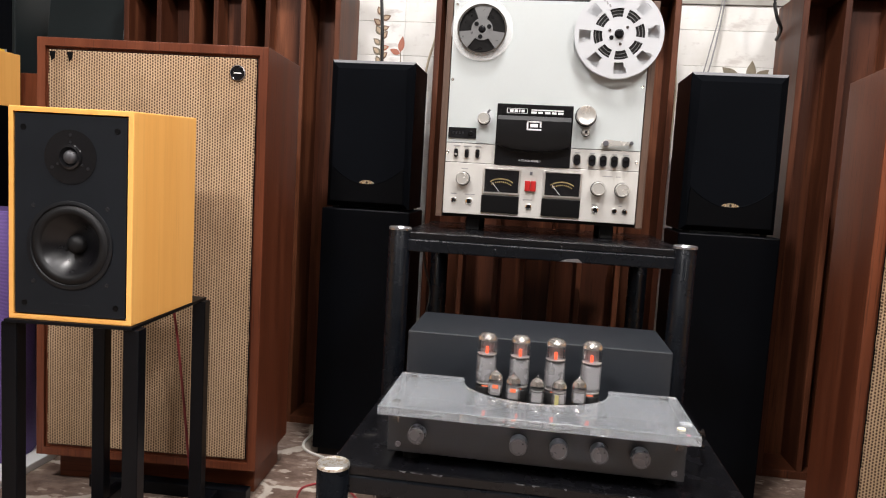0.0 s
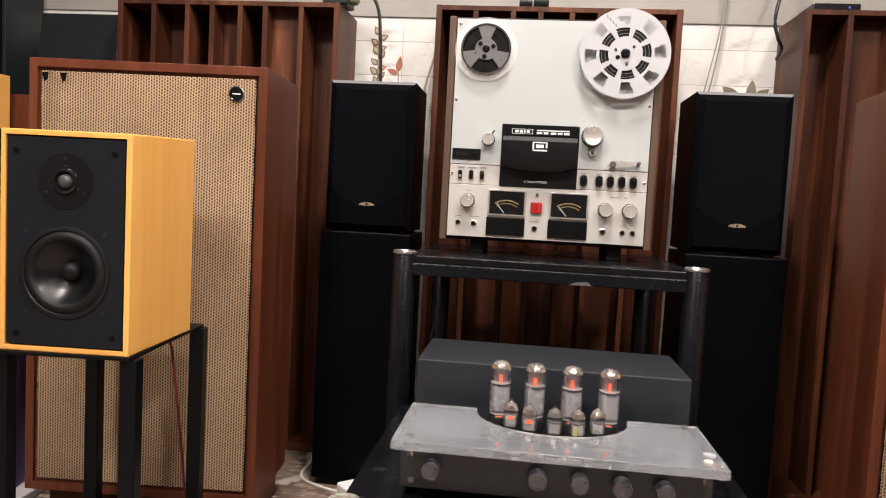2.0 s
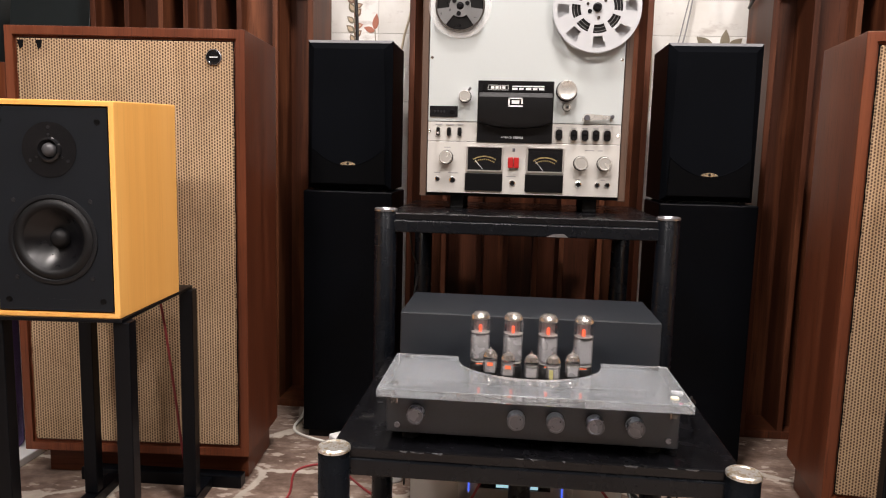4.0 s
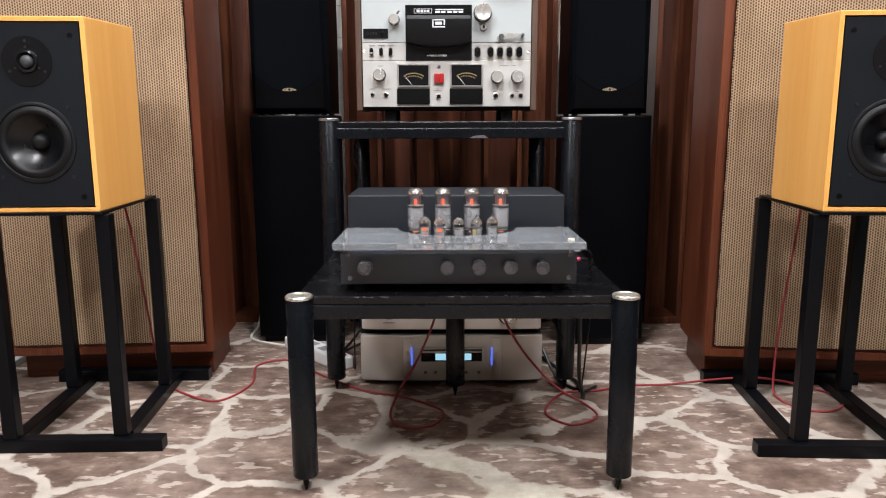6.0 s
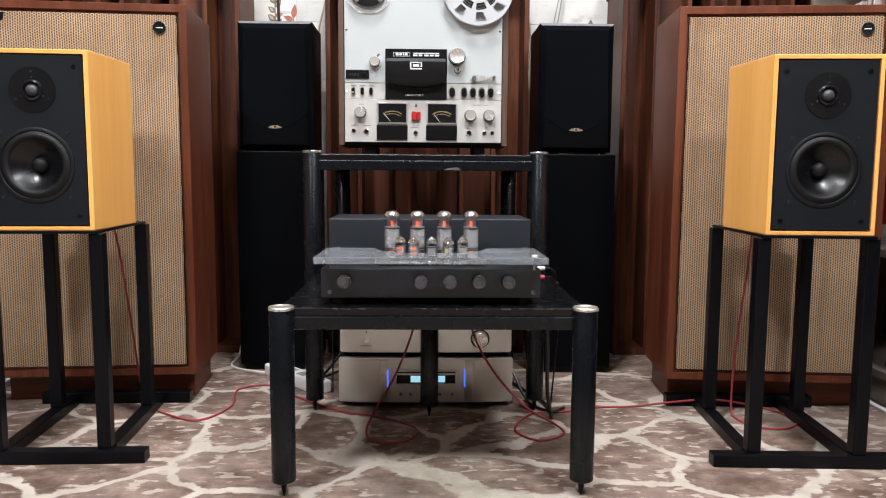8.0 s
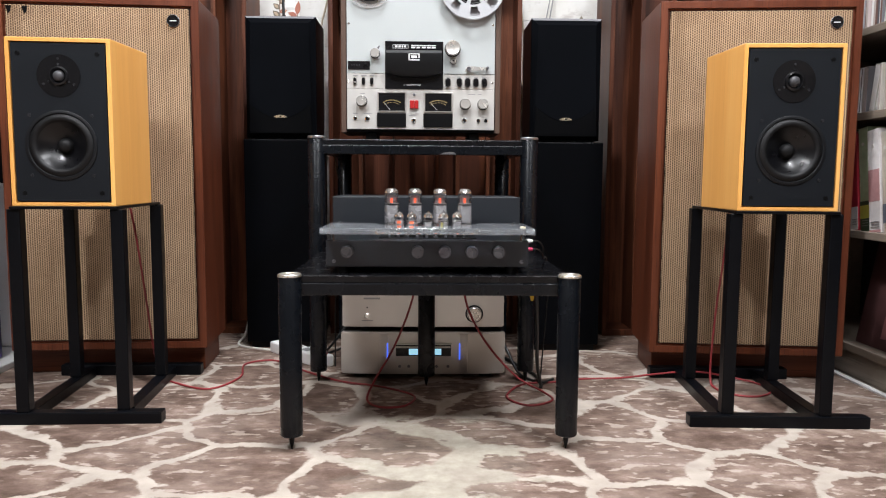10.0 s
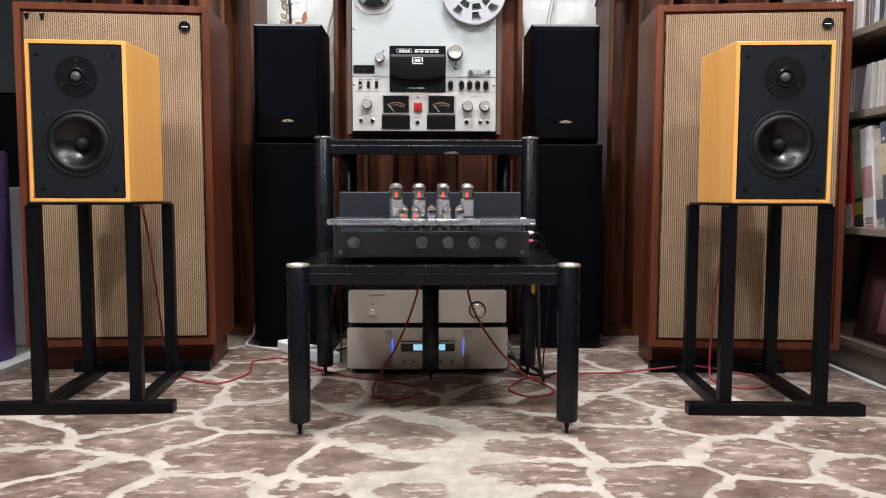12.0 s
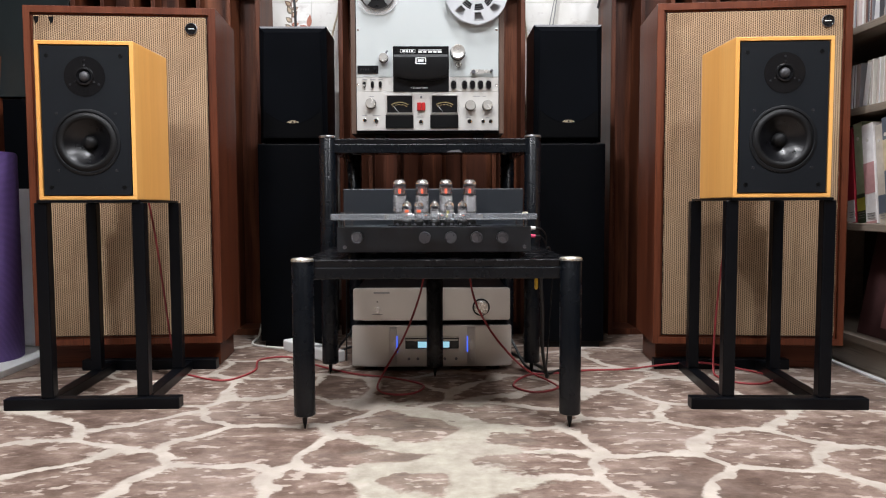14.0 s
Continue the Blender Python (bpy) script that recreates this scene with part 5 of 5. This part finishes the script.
# ---------------------------------------------------------------- cables
F = 0.0029
runs = [
    ("red_speaker_cable", "red speaker cable looping over the carpet", CORDRED, 0.0028, [(-0.79, 1.49, 0.62), (-0.765, 1.525, 0.45), (-0.74, 1.53, 0.25), (-0.72, 1.53, 0.08), (-0.715, 1.57, F), (-0.65, 1.5, F), (-0.55, 1.45, F), (-0.5, 1.56, F), (-0.52, 1.7, F), (-0.44, 1.74, F), (-0.34, 1.63, F), (-0.22, 1.52, F), (-0.11, 1.47, F), (-0.02, 1.39, F), (-0.04, 1.31, F), (-0.1, 1.3, F), (-0.135, 1.36, F), (-0.12, 1.42, 0.035), (-0.07, 1.44, 0.12), (-0.025, 1.45, 0.24), (0.0, 1.47, 0.38), (0.03, 1.5, 0.4)]),
    ("red_speaker_cable", "red speaker cable looping over the carpet", CORDRED, 0.0028, [(0.09, 1.5, 0.4), (0.1, 1.47, 0.33), (0.118, 1.46, 0.22), (0.17, 1.47, 0.12), (0.25, 1.47, 0.03), (0.315, 1.42, F), (0.325, 1.35, F), (0.26, 1.31, F), (0.215, 1.38, F), (0.27, 1.49, F), (0.36, 1.51, F), (0.44, 1.54, F), (0.55, 1.55, F), (0.64, 1.553, 0.012), (0.73, 1.545, 0.022), (0.79, 1.54, 0.02), (0.86, 1.535, 0.008), (0.913, 1.49, F), (0.912, 1.422, F), (0.86, 1.38, F), (0.805, 1.392, F), (0.778, 1.45, F), (0.778, 1.49, 0.03), (0.79, 1.5, 0.2), (0.81, 1.5, 0.4), (0.81, 1.48, 0.6)]),
    ("white_mains_cable", "white mains cable curling beside a black pedestal", CORDWHITE, 0.0038, [(-0.335, 1.8, 0.03), (-0.42, 1.86, F), (-0.5, 1.88, F), (-0.58, 1.92, F), (-0.61, 1.97, F), (-0.6, 2.02, 0.02), (-0.59, 2.04, 0.07), (-0.575, 2.09, 0.1), (-0.5, 2.12, 0.05)]),
    ("black_mains_cable", "black mains cable hanging behind the tower loudspeaker", CORDBLACK, 0.0048, [(-0.585, 2.2, 1.32), (-0.545, 2.18, 1.35), (-0.5, 2.16, 1.3), (-0.485, 2.15, 1.2), (-0.48, 2.15, 1.05), (-0.48, 2.15, 0.6)]),
    ("beige_cable", "thin beige cable hanging down the wall", CORDBEIGE, 0.0035, [(-0.335, 2.28, 1.3), (-0.345, 2.28, 1.2), (-0.37, 2.28, 1.1), (-0.385, 2.28, 0.95), (-0.38, 2.28, 0.6)]),
    ("beige_cable", "thin beige cable hanging down the wall", CORDBEIGE, 0.0035, [(0.343, 2.28, 1.3), (0.352, 2.28, 1.18), (0.365, 2.28, 1.05), (0.36, 2.28, 0.8)]),
    ("grey_cable", "thin grey cable running up the wall", PRINT, 0.0022, [(0.495, 2.3, 1.5), (0.485, 2.31, 1.3), (0.465, 2.31, 1.15), (0.44, 2.31, 1.0), (0.44, 2.31, 0.6)]),
    ("grey_cable", "thin grey cable running up the wall", PRINT, 0.0018, [(0.488, 2.3, 1.5), (0.478, 2.31, 1.3), (0.452, 2.31, 1.15), (0.43, 2.31, 1.0), (0.43, 2.31, 0.6)]),
    ("black_cable_loop", "thick black cable looping beside a wooden diffuser", CORDBLACK, 0.0048, [(0.65, 2.22, 1.5), (0.62, 2.21, 1.4), (0.598, 2.2, 1.34), (0.594, 2.2, 1.29), (0.604, 2.2, 1.25), (0.622, 2.22, 1.226), (0.63, 2.28, 1.21)]),
    ("black_lead", "black lead hanging below the tall rack", CORDBLACK, 0.0022, [(-0.24, 1.6, 0.62), (-0.235, 1.6, 0.57), (-0.222, 1.6, 0.52), (-0.232, 1.6, 0.44), (-0.24, 1.6, 0.3), (-0.25, 1.65, 0.01)]),
    ("black_power_cord", "flat black power cord hanging from the low rack", CORDBLACK, 0.0048, [(0.285, 1.4, 0.33), (0.295, 1.42, 0.2), (0.3, 1.44, 0.08), (0.315, 1.46, 0.006), (0.32, 1.55, 0.006), (0.28, 1.68, 0.006), (0.24, 1.8, 0.006)]),
    ("black_power_cord", "black power cord lying beside the silver components", CORDBLACK, 0.004, [(0.225, 1.7, 0.1), (0.25, 1.66, 0.05), (0.275, 1.58, 0.006), (0.32, 1.5, 0.006), (0.36, 1.53, 0.006)]),
    ("black_power_cord", "black power cord lying beside the silver components", CORDBLACK, 0.004, [(-0.23, 1.82, 0.1), (-0.27, 1.78, 0.05), (-0.3, 1.82, 0.006), (-0.25, 1.9, 0.006)]),
]
for name, label, mat, r, pts in runs:
    tagged(part(name, cord(pts, r), mat, None, "", True), label, "cable", "cables")
strip = thing("power_strip", "white multi-socket power strip on the carpet", "power strip", "", pose(-0.37, 1.77, 0, 0, 0, -48))
part("body", box(-0.14, 0.14, -0.026, 0.026, 0.0, 0.036, 0.006, 3), WHITEPLASTIC, strip)
for k in range(4):
    part("socket", box(-0.1 + 0.06 * k, -0.066 + 0.06 * k, -0.014, 0.014, 0.0355, 0.0368), PRINT, strip)
part("switch", box(0.115, 0.13, -0.01, 0.01, 0.036, 0.041, 0.001), RED, strip)

# ---------------------------------------------------------------- on top of the diffusers
setbox = thing("set_top_box", "small flat black box with a blue light", "media box", "", pose(0.66, 2.12, 1.302))
part("body", box(0, 0.118, 0.0, 0.11, 0.002, 0.021, 0.003), GLOSSBLACK, setbox)
part("status_light", box(0.088, 0.0915, -0.0006, 0.0005, 0.008, 0.0125), BLUELED, setbox, "tiny blue light")
adapter = thing("power_adapter", "dark power adapter on top of a diffuser", "adapter", "", pose(-0.66, 2.15, 1.302))
part("body", box(0, 0.075, 0.0, 0.08, 0, 0.05, 0.006, 3), DARKPANEL, adapter)
part("collar", moved(lathe([(0, 0), (0.017, 0), (0.017, 0.02), (0.012, 0.026), (0, 0.026)], 18), Matrix.Translation((0.072, 0.04, 0.025)) @ Matrix.Rotation(radians(90), 4, "Y")), ADAPTERGREY, adapter)

# object of unknown kind, added as two plain dark cylinders
cylinders = thing("dark_cylinders", "pair of short dark cylinders lying on the diffuser", "lens barrel", "", pose(-0.1, 2.16, 1.302))
for x, r, ln in ((0.0, 0.02, 0.036), (0.039, 0.022, 0.042)):
    part("barrel", moved(lathe([(0, 0), (r - 0.002, 0), (r, 0.002), (r, ln * 0.6), (r - 0.0015, ln * 0.62), (r - 0.0015, ln), (0, ln)], 28), Matrix.Translation((x, 0.02, r)) @ Matrix.Rotation(radians(90), 4, "Y")), DARKPANEL, cylinders, "", True)

# ---------------------------------------------------------------- left corner
ledge = tagged(part("platform", box(-2.05, -1.175, 1.25, 2.3, 0.0, 0.02, 0.003), WHITEPLASTIC), "low white platform along the side wall", "platform", kind="structure")
roll = thing("fabric_column", "round purple fabric column standing on the white platform", "bass trap", "", pose(-1.335, 1.665, 0.02))
part("cover", lathe([(0, 0), (0.11, 0), (0.113, 0.004), (0.113, 0.6), (0.109, 0.608), (0.09, 0.609), (0, 0.609)], 64), PURPLE, roll, "", True)
whitebox = thing("white_cabinet", "plain white box cabinet with rounded edges", "cabinet", "", pose(-1.36, 1.83, 0.02))
part("body", box(-0.13, 0.13, 0, 0.22, 0, 0.506, 0.015, 3), WHITEPLASTIC, whitebox)
bigwood = thing("wooden_speaker", "dark walnut loudspeaker cabinet in the corner", "loudspeaker", "", pose(-1.78, 2.05, 0.02))
part("cabinet", box(-0.22, 0.222, 0.1, 0.27, 0, 0.995, 0.003), WALNUT, bigwood)
tallblack = thing("black_corner_speaker", "large black loudspeaker standing on a wooden cabinet", "loudspeaker", "", pose(-1.86, 2.15, 1.015))
part("cabinet", recessed(-0.22, 0.22, 0, 0.17, 0, 0.6, 0.012, 0.006, 0.003), DARKPANEL, tallblack)
part("mark", box(0.165, 0.19, -0.0005, 0.0008, 0.04, 0.07), PRINT, tallblack)
part("grille", box(-0.205, 0.205, 0.0015, 0.0055, 0.015, 0.585), CLOTHBLACK, tallblack)
blackstand = thing("black_stand", "plain black box stand under a maple loudspeaker", "stand", "", pose(-1.75, 2.03, 0.02))
part("body", box(-0.13, 0.14, 0, 0.1, 0, 0.885, 0.003), TOWERBLACK, blackstand)
spare = thing("maple_cabinet", "maple cabinet standing on a black stand", "loudspeaker", "", pose(-1.74, 2.02, 0.905))
part("cabinet", box(-0.13, 0.133, 0, 0.11, 0, 0.16, 0.002), MAPLE, spare)
cloth = thing("yellow_cloth", "folded yellow cloth on the maple cabinet", "cloth", "", pose(-1.69, 2.03, 1.065))
part("fold", box(-0.06, 0.05, 0, 0.08, 0, 0.012, 0.004), YELLOW, cloth)
slab = thing("leaning_board", "dark green-black board leaning against the wall", "board", "", pose(-1.44, 2.19, 0.955))
part("face", moved(box(-0.14, 0.12, 0, 0.018, -0.09, 0.326, 0.002), Matrix.Rotation(radians(-7), 4, "X")), DARKPANEL, slab)
perch = thing("black_cabinet", "black cabinet behind the vintage loudspeaker", "cabinet", "", pose(-1.43, 2.13, 0.02))
part("body", box(-0.09, 0.15, 0, 0.19, 0, 0.83, 0.003), TOWERBLACK, perch)

# ---------------------------------------------------------------- shelving with discs and books along the right wall
SX = 1.2
unit = thing("media_shelf", "grey oak open shelving full of discs and books", "shelf unit")
for z, name in ((0.075, "base_shelf"), (0.394, "shelf_board"), (0.718, "shelf_board"), (0.945, "shelf_board"), (1.26, "shelf_board"), (1.58, "shelf_board")):
    part(name, box(SX, SX + 0.29, 0.1, 1.985, z, z + 0.021, 0.0015), SHELFWOOD, unit)
part("kick_board", box(SX + 0.012, SX + 0.03, 0.1, 1.985, 0.0, 0.0745), SHELFWOOD, unit)
part("side_panel", box(SX, SX + 0.29, 1.986, 2.006, 0.0, 1.9, 0.0015), SHELFWOOD, unit)
part("side_panel", box(SX, SX + 0.29, 0.079, 0.099, 0.0, 1.9, 0.0015), SHELFWOOD, unit)
# painted dark for the shade behind the discs and books
part("back_panel", box(SX + 0.291, SX + 0.298, 0.08, 2.0, 0.1, 1.9), SHELFSHADE, unit)
tagged(part("floor_trim", box(1.183, 1.2, 0.1, 2.1, 0.0, 0.006, 0.001), WHITEPLASTIC), "white edging strip where the carpet ends", "trim", kind="structure")
tagged(part("floor_margin", box(1.2005, 1.2115, 0.1, 2.1, 0.0, 0.004), SHELFWOOD), "bare brown floor margin beside the shelving", "floor", kind="structure")

rng = random.Random(5)
CASE = [painted("disc_case", c, 0.2, 0.15, bump=0.0) for c in ((0.62, 0.62, 0.63), (0.3, 0.3, 0.32), (0.75, 0.74, 0.72), (0.12, 0.12, 0.13), (0.45, 0.4, 0.36), (0.2, 0.12, 0.1), (0.5, 0.42, 0.4), (0.66, 0.64, 0.6), (0.52, 0.5, 0.45))]


def disc_row(y0, y1, z):
    y = y0
    while y < y1:
        th = rng.choice((0.0102, 0.0102, 0.0102, 0.024, 0.006))
        depth, h = 0.142, 0.125
        lean = rng.uniform(-1.5, 1.5) if rng.random() < 0.85 else rng.uniform(4, 9)
        c = thing("disc_case", "plastic disc case standing on the shelf", "disc case", "discs on the shelves", pose(SX + 0.012 + rng.uniform(0, 0.012), y, z, lean, 0, 0))
        mat = rng.choice(CASE)
        part("case", box(0, depth, 0, th - 0.0008, 0, h, 0.0006, 1), mat, c)
        part("spine", box(-0.0006, 0.0002, 0.0012, th - 0.002, 0.004, h - 0.004), rng.choice(CASE), c)
        y += th + (0.012 if abs(lean) > 2 else 0.0006)


disc_row(1.05, 1.9, 0.7392)
disc_row(1.05, 1.9, 0.9662)
COVERS = [painted("cover", c, 0.35, 0.45, grain=25.0, bump=0.0) for c in ((0.02, 0.018, 0.022), (0.3, 0.03, 0.07), (0.6, 0.5, 0.34), (0.36, 0.022, 0.04), (0.38, 0.47, 0.3), (0.8, 0.74, 0.72), (0.5, 0.28, 0.28), (0.12, 0.14, 0.18), (0.55, 0.5, 0.43), (0.03, 0.06, 0.03), (0.5, 0.52, 0.08))]
PAPER = painted("book_pages", (0.6, 0.56, 0.48), 0.8, 0.1, grain=400.0)
BAND = [painted("spine_mark", (0.62, 0.6, 0.56), 0.4, 0.1, bump=0.0)]
# cover, thickness, and the printed fields of the spine: from, to, colour
books = ((0, 0.036, ((0.0, 0.22, 5),)), (1, 0.034, ((0.0, 0.17, 5), (0.17, 0.34, 6), (0.6, 0.8, 2), (0.8, 0.98, 0))), (3, 0.036, ((0.0, 0.25, 5),)),
         (4, 0.042, ((0.0, 0.3, 9), (0.12, 0.26, 10))), (5, 0.05, ((0.3, 0.62, 6), (0.0, 0.04, 6))), (8, 0.034, ((0.1, 0.3, 7),)),
         (7, 0.03, ((0.5, 0.8, 2),)), (5, 0.034, ((0.0, 0.4, 6),)), (2, 0.028, ((0.7, 0.95, 3),)))
y = 1.69
for n, (c, th, fields) in enumerate(books):
    y -= th + 0.003
    h = 0.288 - 0.008 * (n % 3)
    b = thing("book", "tall glossy book leaning among others on the shelf", "book", "books on the shelf", pose(SX + 0.012 + 0.004 * (n % 2), y, 0.4162, -8, 0, 0))
    part("cover", box(0, 0.21, 0, th - 0.001, 0, h, 0.0012), COVERS[c], b)
    part("pages", box(0.004, 0.2, 0.002, th - 0.003, 0.002, h + 0.0008), PAPER, b)
    for k, (lo, hi, tone) in enumerate(fields):
        part("spine_field", box(-0.0006 - 0.0003 * k, 0.0004, 0.001, th - 0.002, 0.002 + lo * h, hi * h - 0.002), COVERS[tone], b)
    part("emblem", lathe([(0.005, 0), (0.005, 0.0022), (0, 0.0022)], 14, Matrix.Translation((0.0004, th / 2, h * 0.84)) @ Matrix.Rotation(radians(-90), 4, "Y")), BAND[0], b)
    for k in range(3):
        part("print_bar", box(-0.0022, -0.0003, 0.006, th - 0.01 - 0.003 * (k % 2), 0.016 + 0.007 * k, 0.0175 + 0.007 * k), PRINT, b)
sleeve = thing("record_sleeve", "dark record sleeve leaning in the bottom shelf", "record sleeve", "", pose(SX + 0.04, 1.3, 0.097, 0, 0, 0))
part("cover", moved(box(0, 0.006, 0, 0.3, 0, 0.3), Matrix.Rotation(radians(10), 4, "Y")), painted("sleeve_print", (0.06, 0.028, 0.028), 0.35, 0.5, grain=20.0), sleeve)
part("picture", moved(box(-0.0006, 0.0, 0.03, 0.2, 0.03, 0.15), Matrix.Rotation(radians(10), 4, "Y")), painted("sleeve_picture", (0.2, 0.09, 0.09), 0.4, 0.4, grain=12.0), sleeve)
